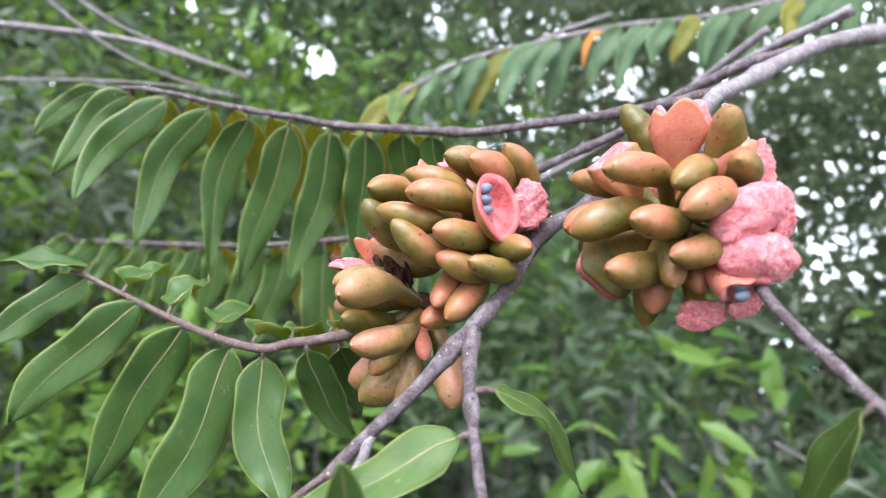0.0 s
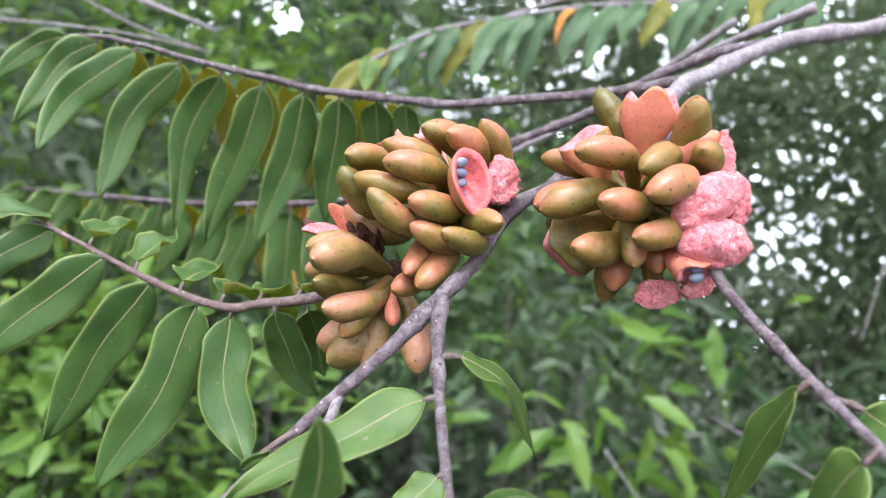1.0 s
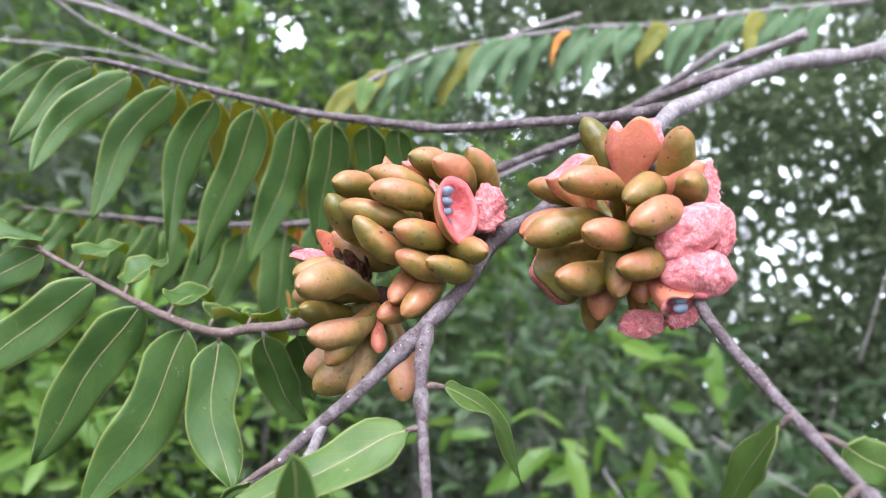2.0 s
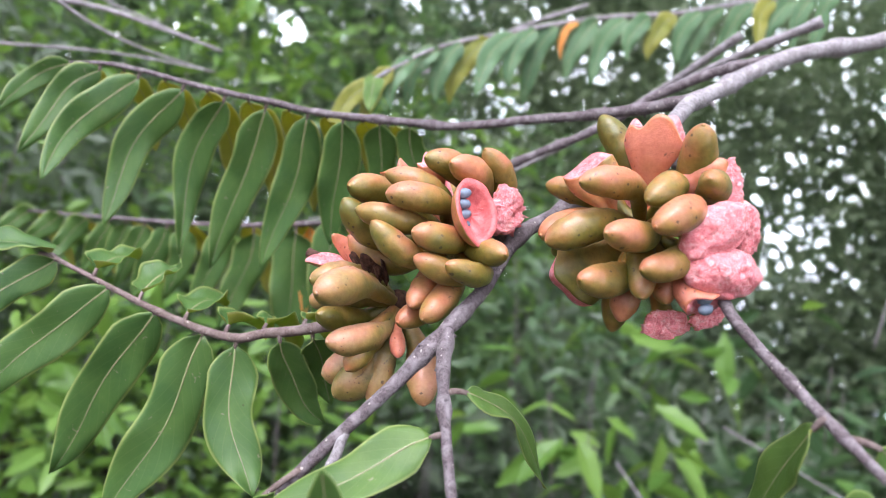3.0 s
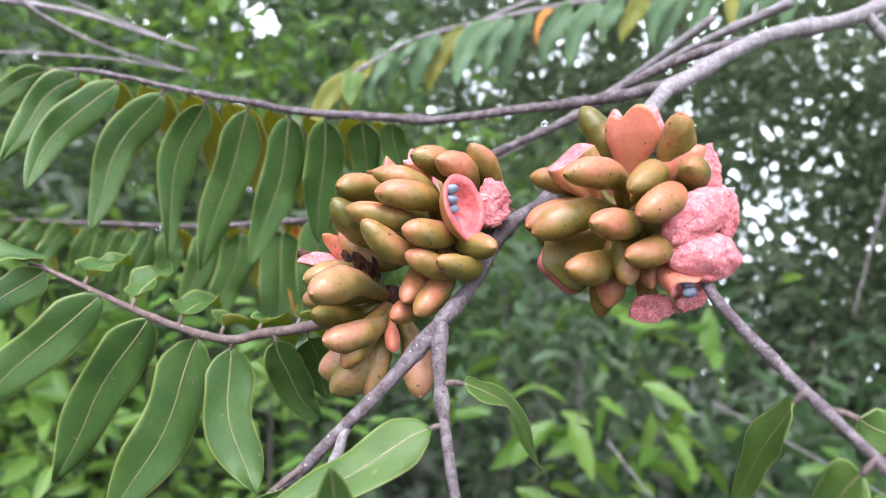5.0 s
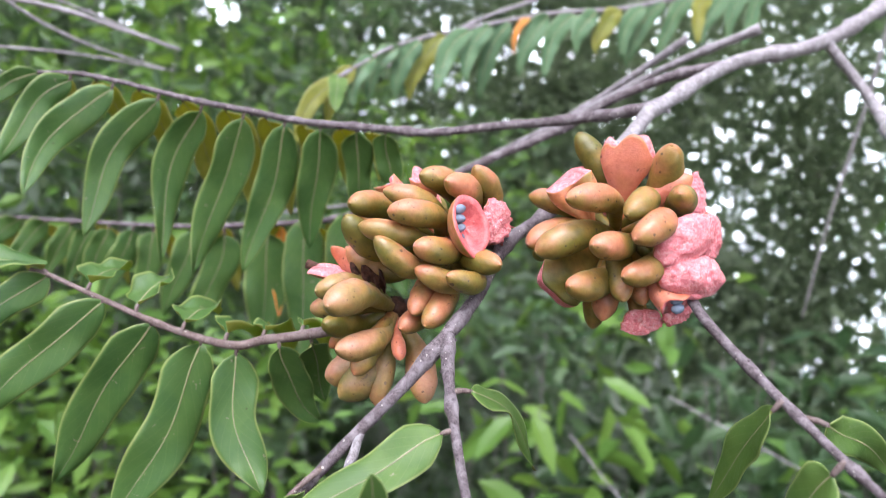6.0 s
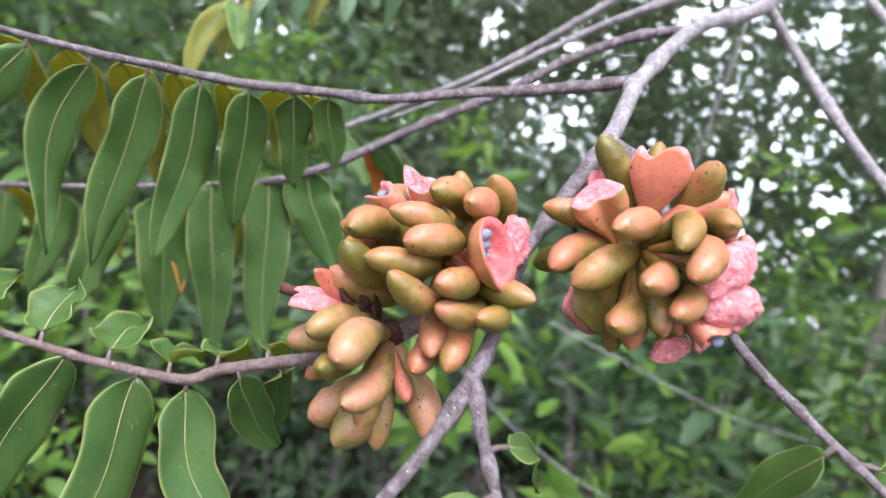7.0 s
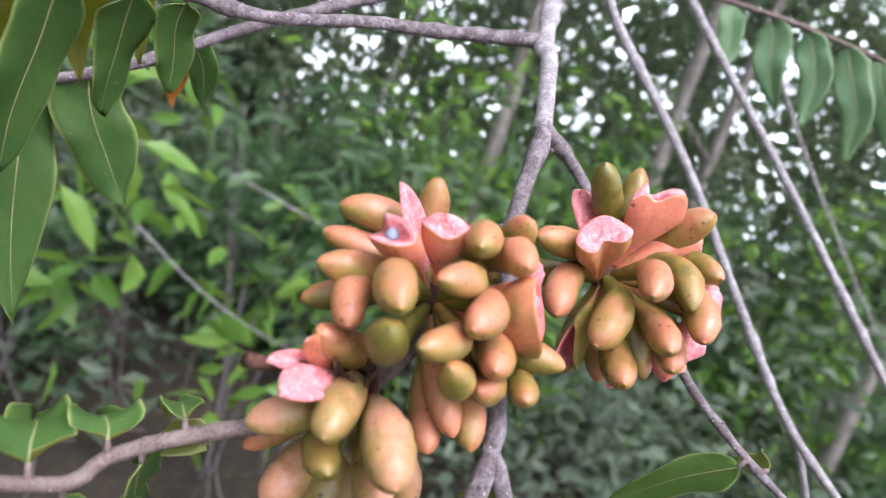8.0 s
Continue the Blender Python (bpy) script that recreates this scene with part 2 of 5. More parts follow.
HAZE = bpy.data.materials.new("bright_overcast_sky")
HAZE.use_nodes = True
nt = HAZE.node_tree
glow = nt.nodes.new("ShaderNodeEmission")
co = nt.nodes.new("ShaderNodeTexCoord").outputs["Object"]
nt.links.new(ramp(nt, noise_fac(nt, 0.05, 3, 0.5, co), (0.3, (0.86, 0.91, 1.0)), (0.7, (1, 1, 1))), glow.inputs[0])
glow.inputs[1].default_value = 7.0
nt.links.new(glow.outputs[0], nt.nodes["Material Output"].inputs[0])

TRUNK, nt, bs, co = material("tree_trunk_bark", 0.9, 0.2)
nt.links.new(ramp(nt, noise_fac(nt, 28, 7, 0.7, co), (0.3, (0.13, 0.11, 0.10)), (0.7, (0.34, 0.30, 0.275))), bs.inputs["Base Color"])
bump(nt, bs, noise_fac(nt, 45, 8, 0.7, co), 0.9, 0.01)


# ---- building blocks ----
WORLD = set()


def link(name, bm, mats, parent, label=""):
    me = bpy.data.meshes.new(name)
    bm.to_mesh(me)
    bm.free()
    for m in mats:
        me.materials.append(m)
    for p in me.polygons:
        p.use_smooth = True
    ob = new(name, me)
    ob.parent = parent
    if parent and parent.name in WORLD:
        ob.matrix_parent_inverse = Matrix.Translation(-parent.location)
    if label:
        tagged(ob, label)
    return ob


def part(name, bm, mat, parent, label=""):
    return link(name, bm, mat if isinstance(mat, (list, tuple)) else [mat], parent, label)


def thing(name, at, label, category, group="", kind=""):
    ob = new(name)
    ob.empty_display_size = 0.01
    ob.location = at
    bpy.context.view_layer.update()
    return tagged(ob, label, category, group, kind)


def smooth_path(points, step):
    """Points along a rounded curve through the given points, with the fraction of the way at each."""
    ps = [Vector(p) for p in points]
    ps = [ps[0] * 2 - ps[1]] + ps + [ps[-1] * 2 - ps[-2]]
    out = []
    for i in range(1, len(ps) - 2):
        a, b, c, d = ps[i - 1:i + 3]
        n = max(2, int((c - b).length / step))
        for k in range(n):
            t = k / n
            out.append(0.5 * (2 * b + (c - a) * t + (2 * a - 5 * b + 4 * c - d) * t * t + (3 * b - a - 3 * c + d) * t ** 3))
    out.append(ps[-2])
    return out


def frames_along(path, start=Vector((0, 0, 1))):
    """A side and an up vector at each point of a path, without twist."""
    out, up = [], None
    for i, p in enumerate(path):
        d = (path[min(i + 1, len(path) - 1)] - path[max(i - 1, 0)]).normalized()
        if up is None:
            up = start if abs(d.dot(start)) < 0.95 else Vector((1, 0, 0))
        up = (up - d * up.dot(d)).normalized()
        out.append((d.cross(up).normalized(), up))
    return out


def tube(points, r0, r1, step=0.004, sides=10, knob=0.0, seed=0, nodes=0):
    """A twig: a tapered round rod along a curve with uneven skin, swollen nodes and small buds."""
    bm = bmesh.new()
    path = smooth_path(points, step)
    rnd = random.Random(seed)
    swell = [rnd.random() for _ in range(nodes)]
    rings, n = [], len(path)
    total = sum((path[i + 1] - path[i]).length for i in range(n - 1))
    done = 0.0
    for i, (p, (side, up)) in enumerate(zip(path, frames_along(path))):
        u = i / (n - 1)
        if i:
            done += (p - path[i - 1]).length
        r = r0 + (r1 - r0) * u
        r *= 1 + sum(0.28 * math.exp(-((done - s * total) / (1.6 * r)) ** 2) for s in swell)
        ring = []
        for k in range(sides):
            a = 2 * math.pi * k / sides
            d = side * math.cos(a) + up * math.sin(a)
            q = p + d * r
            q += d * r * knob * (noise.noise(q * (0.55 / r)) + 0.5 * noise.noise(q * (1.7 / r)))
            ring.append(bm.verts.new(q))
        rings.append(ring)
    for a, b in zip(rings, rings[1:]):
        for k in range(sides):
            bm.faces.new((a[k], a[(k + 1) % sides], b[(k + 1) % sides], b[k]))
    bm.faces.new(rings[0][::-1])
    bm.faces.new(rings[-1])
    for s in swell:
        i = min(n - 2, max(1, int(s * (n - 1))))
        side, up = frames_along(path)[i]
        a = rnd.uniform(0, 6.28)
        d = side * math.cos(a) + up * math.sin(a)
        r = r0 + (r1 - r0) * i / (n - 1)
        m = Matrix.LocRotScale(path[i] + d * r * 1.1, d.to_track_quat("Z", "Y"), (r * 0.4, r * 0.4, r * 0.65))
        bmesh.ops.create_icosphere(bm, subdivisions=1, radius=1, matrix=m)
    return bm


def spine(base, mid, tip, face, u, seed):
    """A point of a leaf's midrib: bent through base, mid and tip, and swaying a little from side to side."""
    r = random.Random(seed + 77)
    ctrl = mid * 2 - (base + tip) * 0.5
    side = (tip - base).cross(face).normalized()
    sway = r.uniform(0.03, 0.09) * (tip - base).length
    return base * (1 - u) ** 2 + ctrl * 2 * u * (1 - u) + tip * u * u + side * sway * math.sin(u * 5.6 + r.uniform(0, 6.28)) * u * (1.2 - u)


def leaf_bm(base, mid, tip, width, face, fold=0.07, wave=0.09, seed=0, rows=22, cols=10, notch=False, taper=2.7, cup=0.0):
    """A leaf blade with a rounded foot and a pointed tip, bent along base, mid and tip, thick enough to have two sides."""
    base, mid, tip, face = (Vector(v) for v in (base, mid, tip, face))
    rnd = random.Random(seed)
    ph, turn = rnd.uniform(0, 6.28), rnd.uniform(-0.25, 0.25)
    thick = 0.00035
    bm = bmesh.new()
    lay = bm.verts.layers.float_vector.new("shape")
    top, low = [], []
    for i in range(rows + 1):
        u = i / rows
        p = spine(base, mid, tip, face, u, seed)
        d = (spine(base, mid, tip, face, u + 0.02, seed) - spine(base, mid, tip, face, u - 0.02, seed)).normalized()
        side = d.cross(face).normalized()
        up = side.cross(d).normalized()
        a = turn * (u - 0.4)
        side, up = side * math.cos(a) + up * math.sin(a), up * math.cos(a) - side * math.sin(a)
        w = width * 0.5 * min(1, (u / 0.17 + 0.01) ** 0.5) * max(0.02, (1 - max(0, (u - 0.25) / 0.75) ** taper)) ** 0.85
        rt, rl = [], []
        for j in range(cols + 1):
            v = 2 * j / cols - 1
            k = abs(v)
            wv = (math.sin(u * 8.5 + ph + (2.0 if v > 0 else 0)) + 0.35 * math.sin(u * 19 + ph * 2 + (1 if v > 0 else 0))) * wave * width * k ** 1.6
            h = width * 0.5 * fold * (k ** 1.2 * 1.6 - k ** 2.6 * 1.1) * 2 + wv + width * 0.5 * cup * k ** 2.4
            ww = w * (1 + 0.08 * math.sin(u * 10 + ph * (2 if v > 0 else 3)) * min(1, u * 4))
            if notch and v > 0.3 and 0.28 < u < 0.5:
                ww *= 1 - (0.42 + 0.1 * math.sin(u * 90)) * math.sin((u - 0.28) / 0.22 * math.pi) * min(1, (v - 0.3) / 0.3)
            q = p + side * ww * v + up * h
            for row, off in ((rt, 0.5), (rl, -0.5)):
                vert = bm.verts.new(q + up * thick * off)
                vert[lay] = (v, u, 0)
                row.append(vert)
        top.append(rt)
        low.append(rl)
    for i in range(rows):
        for j in range(cols):
            bm.faces.new((top[i][j], top[i][j + 1], top[i + 1][j + 1], top[i + 1][j]))
            f = bm.faces.new((low[i][j], low[i + 1][j], low[i + 1][j + 1], low[i][j + 1]))
            f.material_index = 1
        bm.faces.new((top[i][0], top[i + 1][0], low[i + 1][0], low[i][0]))
        bm.faces.new((top[i][cols], low[i][cols], low[i + 1][cols], top[i + 1][cols]))
    for j in range(cols):
        bm.faces.new((top[0][j], low[0][j], low[0][j + 1], top[0][j + 1]))
        bm.faces.new((top[rows][j], top[rows][j + 1], low[rows][j + 1], low[rows][j]))
    bmesh.ops.recalc_face_normals(bm, faces=bm.faces)
    return bm


LEAF_COUNT = [0]


def leaf(twig, foot, base, mid, tip, width, face, mats=None, fold=0.07, wave=0.09, notch=False, label="", taper=2.7, cup=0.0):
    """A leaf with its midrib and stalk under a twig; foot is where the stalk leaves the twig."""
    LEAF_COUNT[0] += 1
    seed = LEAF_COUNT[0]
    blade = part("leaf", leaf_bm(base, mid, tip, width, face, fold, wave, seed, notch=notch, taper=taper, cup=cup), mats or [LEAF, LEAF_UNDER], twig, label)
    base, mid, tip, face = (Vector(v) for v in (base, mid, tip, face))
    lift = face * 0.0002
    pts = [spine(base, mid, tip, face, u, seed) + lift for u in (0, 0.12, 0.25, 0.37, 0.5, 0.62, 0.75, 0.86, 0.96)]
    part("midrib", tube(pts, width * 0.011 + 0.00022, 0.00014, 0.004, 6), RIB, blade)
    part("leaf_stalk", tube([Vector(foot), (Vector(foot) + base) * 0.5 + Vector((0, 0, 0.0006)), base + (pts[1] - base) * 0.12], 0.0014, 0.0009, 0.001, 8, 0.1), BARK_RED, blade)
    return blade


def pod_bm(points, r, body, seed=0, flat=0.0):
    """One closed fruit pod: a thin stalk that bends outwards and swells into a plump, slightly lumpy finger with a small beak.
    points: heart, shoulder, middle and tip; body: how far the plump part reaches back from the tip."""
    rnd = random.Random(seed)
    path = smooth_path(points, 0.0013)
    # denser rings towards the rounded end
    last, prev = path[-1], path[-2]
    path = path[:-1] + [prev.lerp(last, f) for f in (0.35, 0.6, 0.78, 0.9, 0.97)] + [last]
    back = [0.0]
    for p, q in zip(path[::-1], path[-2::-1]):
        back.append(back[-1] + (p - q).length)
    back = back[::-1]
    sides, point = 20, rnd.uniform(2.3, 3.1)
    bm = bmesh.new()
    lay = bm.verts.layers.float_vector.new("shape")
    ph, lumps, turn = rnd.uniform(0, 40), rnd.uniform(0.015, 0.035), rnd.uniform(0, 6.28)
    rings = []
    for p, s, (side, up) in zip(path, back, frames_along(path, Vector((0.3, 0.2, 0.9)).normalized())):
        t = s / body
        if t < 0.5:
            w = max(0.0, 1 - (1 - t / 0.5) ** point) ** 0.57
            w = max(w, 0.035, 0.13 * (1 - t / 0.05) ** 0.5 if t < 0.05 else 0)
        elif t < 1.15:
            k = (t - 0.5) / 0.65
            w = 1 - 0.50 * k * k * (3 - 2 * k)
        else:
            w = 0.50 - 0.20 * min(1, (t - 1.15) * 2.5)
        ring = []
        for k in range(sides):
            a = 2 * math.pi * k / sides
            d = side * math.cos(a) + up * math.sin(a)
            lump = 1 + 0.09 * noise.noise(Vector((math.cos(a) * 1.0, math.sin(a) * 1.0, s * 120 + ph)))
            lump += lumps * math.sin(s * 900 + ph) * math.cos(a - turn) ** 2
            lump *= 1 - flat * abs(math.cos(a - turn))
            v = bm.verts.new(p + d * r * w * lump)
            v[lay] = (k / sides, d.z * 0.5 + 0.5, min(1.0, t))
            ring.append(v)
        rings.append(ring)
    for a, b in zip(rings, rings[1:]):
        for k in range(sides):
            bm.faces.new((a[k], a[(k + 1) % sides], b[(k + 1) % sides], b[k]))
    bm.faces.new(rings[0][::-1])
    bm.faces.new(rings[-1])
    bmesh.ops.recalc_face_normals(bm, faces=bm.faces)
    return bm


def valve_bm(root, tip, width, inward, arc, thick=0.0022, wrinkle=0.0012, seed=0, bow=0.0, lobes=0.0, neck=0.25, cup=False):
    """Half of a pod that has burst: a curved shell with skin outside and thick crumpled pink flesh inside.
    arc: radians that its section bends round (minus: bent back, flesh outwards)."""
    root, tip, inward = Vector(root), Vector(tip), Vector(inward)
    axis = tip - root
    n = axis.normalized()
    up = (inward - n * inward.dot(n)).normalized()
    side = n.cross(up)
    rows, cols = 30, 28
    bm = bmesh.new()
    lay = bm.verts.layers.float_vector.new("shape")
    outer, inner = [], []
    off = Vector((seed * 3.1, seed * 1.7, 0))
    for i in range(rows + 1):
        u = i / rows
        t = max(0.0, (u - neck) / (1 - neck))
        w = width * (0.22 + 0.78 * math.sin(min(1, u / neck) * math.pi / 2) ** 2) * max(0.0, 1 - t ** 3.2) ** 0.6 if i < rows else width * 0.10
        w = max(w, width * 0.08)
        if cup:
            w = width * (0.16 + 0.84 * math.sin(min(1, u / 0.8) * math.pi * 0.5) ** 1.6) * (1 - 0.22 * max(0, u - 0.6) / 0.4)
        p = root + axis * u + up * bow * axis.length * u * u
        ro, ri = [], []
        for j in range(cols + 1):
            v = 2 * j / cols - 1
            a = v * arc / 2
            rad = w / arc
            x, h = rad * math.sin(a), rad * (1 - math.cos(a))
            nrm = up * math.cos(a) - side * math.sin(a)
            notch = lobes * axis.length * max(0.0, u - 0.45) * (1 - min(1, abs(v) * 2.2)) ** 1.0
            if cup:
                notch = lobes * axis.length * max(0.0, u - 0.4) / 0.6 * (1 - abs(math.sin(math.pi * v)) ** 0.5)
                h -= rad
            q = p + side * x + up * h - n * notch
            vo = bm.verts.new(q + (-nrm) * 0.0006 * noise.noise(q * 160 + off))
            rim = max(0.0, 1 - max(abs(v) ** 6, u ** 14)) if not cup else 1 - u ** 8 * 0.5
            depth = thick * (0.45 + 0.55 * rim)
            z = q * 190 + off
            crumple = wrinkle * (noise.noise(z) + 0.7 * abs(noise.noise(z * 2.3)) + 0.6 * noise.noise(z * 5.1)) * (0.5 + 0.5 * rim)
            vi = bm.verts.new(q + nrm * (depth + crumple) + side * 0.4 * wrinkle * noise.noise(z * 1.4 + Vector((9, 0, 0))))
            vo[lay] = (v, 0.75, u)
            vi[lay] = (v, 0.5, u)
            ro.append(vo)
            ri.append(vi)
        outer.append(ro)
        inner.append(ri)
    for i in range(rows):
        for j in range(cols):
            bm.faces.new((outer[i][j], outer[i][j + 1], outer[i + 1][j + 1], outer[i + 1][j]))
            f = bm.faces.new((inner[i][j], inner[i + 1][j], inner[i + 1][j + 1], inner[i][j + 1]))
            f.material_index = 1
        for a, b in (((outer, inner), 0), ((inner, outer), cols)):
            f = bm.faces.new((a[0][i][b], a[0][i + 1][b], a[1][i + 1][b], a[1][i][b]))
            f.material_index = 1
    for r in (0, rows):
        for j in range(cols):
            f = bm.faces.new((outer[r][j], outer[r][j + 1], inner[r][j + 1], inner[r][j]))
            f.material_index = 1
    bmesh.ops.recalc_face_normals(bm, faces=bm.faces)
    return bm


def burst_bm(root, tip, width, depth, across, seed=0, heart=0.0, notches=(), beak=0.0, floor=0.5, thick=0.0016, wrinkle=0.0008, pinch=0.0, tilt=0.0, round_lip=0.0):
    """A pod that has split at its end: a flattened cup with lips, crumpled pink flesh inside, and at one lip a beak.
    across: the direction of its broad side and of the beak; notches: (angle round the lip, depth as a part of the length)."""
    root, tip, across = Vector(root), Vector(tip), Vector(across)
    axis = tip - root
    n = axis.normalized()
    s = (across - n * across.dot(n)).normalized()
    t = n.cross(s)
    rows, deep, sides = 26, 12, 48
    bm = bmesh.new()
    lay = bm.verts.layers.float_vector.new("shape")
    off = Vector((seed * 2.3, seed * 1.1, 0))

    def gap(a, b):
        return (a - b + math.pi) % (2 * math.pi) - math.pi

    def edge(a):
        """How high the lip stands at this angle."""
        h = 1 + 0.03 * math.sin(a * 3 + seed) - round_lip * abs(math.cos(a)) ** 5 - tilt * (0.5 - 0.5 * math.sin(a))
        return h - sum(d * math.exp(-(gap(a, b) / 0.38) ** 2) for b, d in notches)

    def section(a, grow, u):
        x = math.cos(a) * width / 2 * (1 + heart * 0.15 * math.sin(a))
        y = math.sin(a) * depth / 2 * (1 - pinch * u * u) - heart * depth * 0.45 * math.exp(-(gap(a, math.pi / 2) / 0.3) ** 2)
        x += beak * width * math.exp(-(gap(a, 0) / 0.3) ** 2) * u ** 5
        return (s * x + t * y) * grow

    rings = []
    for i in range(rows + 1):
        u = i / rows
        grow = 0.16 + 0.84 * math.sin(min(1, u / 0.86) * math.pi / 2) ** 2.1
        ring = []
        for k in range(sides):
            a = 2 * math.pi * k / sides
            q = root + axis * u * (1 + (edge(a) - 1) * u ** 2) + section(a, grow, u)
            v = bm.verts.new(q + (q - root).normalized() * 0.0007 * noise.noise(q * 150 + off))
            v[lay] = (k / sides, 0.75, u)
            ring.append(v)
        rings.append(ring)
    for i in range(1, deep + 1):
        f = i / deep
        ring = []
        for k in range(sides):
            a = 2 * math.pi * k / sides
            inset = max(0.04, 1 - thick * 2 / depth - 0.93 * f ** 1.4)
            q = root + axis * (edge(a) - floor * math.sin(f * math.pi / 2) - (edge(a) - 1) * f) + section(a, inset, 1.0 - 0.6 * f)
            z = q * 210 + off
            q += n * wrinkle * (noise.noise(z) + 0.8 * abs(noise.noise(z * 2.3)) + 0.6 * noise.noise(z * 5)) * min(1, f * 4)
            v = bm.verts.new(q)
            v[lay] = (k / sides, 0.5, 1)
            ring.append(v)
        rings.append(ring)
    for i, (p, q) in enumerate(zip(rings, rings[1:])):
        for k in range(sides):
            f = bm.faces.new((p[k], p[(k + 1) % sides], q[(k + 1) % sides], q[k]))
            f.material_index = 1 if i >= rows else 0
    bm.faces.new(rings[0][::-1])
    bm.faces.new(rings[-1]).material_index = 1
    bmesh.ops.recalc_face_normals(bm, faces=bm.faces)
    return bm


def husk_bm(at, out, along, wide, tall, dome, seed=0, wrinkle=0.0008, notch=0.0, notch_at=math.pi, ruffle=0.0):
    """A pod shell turned inside out: a smooth cushion of crackled flesh with a rolled rim, notched between its lobes, and skin behind.
    along: the way of its width; notch: how deep it is cut in at notch_at; ruffle: how much the rim is torn and frilled."""
    at, out, along = Vector(at), Vector(out).normalized(), Vector(along)
    s = (along - out * along.dot(out)).normalized()
    t = out.cross(s)
    rows, sides = 26, 72
    bm = bmesh.new()
    lay = bm.verts.layers.float_vector.new("shape")
    off = Vector((seed * 3.3, seed * 0.9, 0))
    front, back = [], []
    for i in range(1, rows + 1):
        rho = i / rows
        rf, rb = [], []
        for k in range(sides):
            a = 2 * math.pi * k / sides
            c = Vector((math.cos(a), math.sin(a), seed * 1.9))
            lobe = 1 + 0.16 * noise.noise(c * 1.1) + 0.07 * noise.noise(c * 2.6)
            gap = (a - notch_at + math.pi) % (2 * math.pi) - math.pi
            lobe *= 1 - notch * math.exp(-(gap / 0.42) ** 2)
            frill = ruffle * rho ** 5 * (noise.noise(c * 6 + off) + 0.8 * noise.noise(c * 13 + off))
            rad = math.sin(rho * math.pi * 0.58) / math.sin(math.pi * 0.58) * lobe * (1 + frill * 0.5)
            x, y = math.cos(a) * wide / 2 * rad, math.sin(a) * tall / 2 * rad
            crease = notch * 0.7 * math.exp(-(gap / 0.30) ** 2) * rho
            q = at + s * x + t * y + out * dome * (math.cos(rho * math.pi * 0.58) - 0.3 - crease + frill)
            # a few broad folds, then fine crumples
            z = q * 85 + off
            q += out * (0.0012 + dome * 0.13) * (abs(noise.noise(z)) * 1.6 + 0.6 * abs(noise.noise(z * 2.3)) - 0.5)
            z = q * 330 + off
            fine = wrinkle * (0.4 * noise.noise(z) + 0.9 * abs(noise.noise(z * 1.8)) + 0.5 * noise.noise(z * 4.3)) * (0.6 + ruffle)
            v = bm.verts.new(q + out * fine + s * fine * 0.5)
            w = bm.verts.new(q - out * (0.0014 + 0.001 * (1 - rho)))
            v[lay], w[lay] = (rho, 0.5, rho), (rho, 0.7, 0.2)
            rf.append(v)
            rb.append(w)
        front.append(rf)
        back.append(rb)
    for sheet, m in ((front, 1), (back, 0)):
        for p, q in zip(sheet, sheet[1:]):
            for k in range(sides):
                bm.faces.new((p[k], p[(k + 1) % sides], q[(k + 1) % sides], q[k])).material_index = m
        bm.faces.new(sheet[0]).material_index = m
    for k in range(sides):
        bm.faces.new((front[-1][k], front[-1][(k + 1) % sides], back[-1][(k + 1) % sides], back[-1][k])).material_index = 1
    bmesh.ops.recalc_face_normals(bm, faces=bm.faces)
    return bm


def seed_bm(at, along, length, width):
    bm = bmesh.new()
    m = Matrix.LocRotScale(Vector(at), Vector(along).to_track_quat("Z", "Y"), (width / 2, width / 2, length / 2))
    bmesh.ops.create_uvsphere(bm, u_segments=14, v_segments=10, radius=1, matrix=m)
    return bm


# ---- fruit clusters ----
POD_COUNT = [0]
MM = 0.001


def cluster(at, label):
    ob = thing("fruit_cluster", at, label, "fruit", "clusters of pods on the branch")
    bm = bmesh.new()
    bmesh.ops.create_icosphere(bm, subdivisions=3, radius=0.0062)
    for v in bm.verts:
        v.co += v.co.normalized() * 0.0016 * noise.noise(v.co * 420)
    part("receptacle", bm, DRY, ob, "dark knobbly woody core")
    return ob


def pod(on, tip, r, mid=None, mat=None, body=34.0, label=""):
    """tip and mid: millimetres from the heart of the cluster to the beak and to the middle of the plump part; r: radius in millimetres."""
    POD_COUNT[0] += 1
    rnd = random.Random(POD_COUNT[0])
    tip = Vector(tip)
    if mid is None:
        mid = tip * 0.70 + Vector((rnd.uniform(-1, 1), rnd.uniform(-1, 1), 2.0))
    mid = Vector(mid)
    mid = tip + (mid - tip).normalized() * body * 0.46
    shoulder = mid + ((mid - tip).normalized() * 0.6 - mid.normalized() * 0.5).normalized() * body * 0.40
    start = shoulder.normalized() * 3.5
    points = [start * MM, (start * 0.45 + shoulder * 0.55) * MM, shoulder * MM, mid * MM, tip * MM]
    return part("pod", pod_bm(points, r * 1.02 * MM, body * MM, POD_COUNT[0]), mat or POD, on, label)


def valve(on, root, tip, width, inward, arc, label="", thick=2.2, wrinkle=1.2, bow=0.0, lobes=0.0, mat=None, name="open_pod", neck=0.25, cup=False, lining=None):
    POD_COUNT[0] += 1
    bm = valve_bm(Vector(root) * MM, Vector(tip) * MM, width * MM, inward, arc, thick * MM, wrinkle * MM, POD_COUNT[0], bow, lobes, neck, cup)
    return part(name, bm, [mat or POD_RIPE, lining or FLESH], on, label)


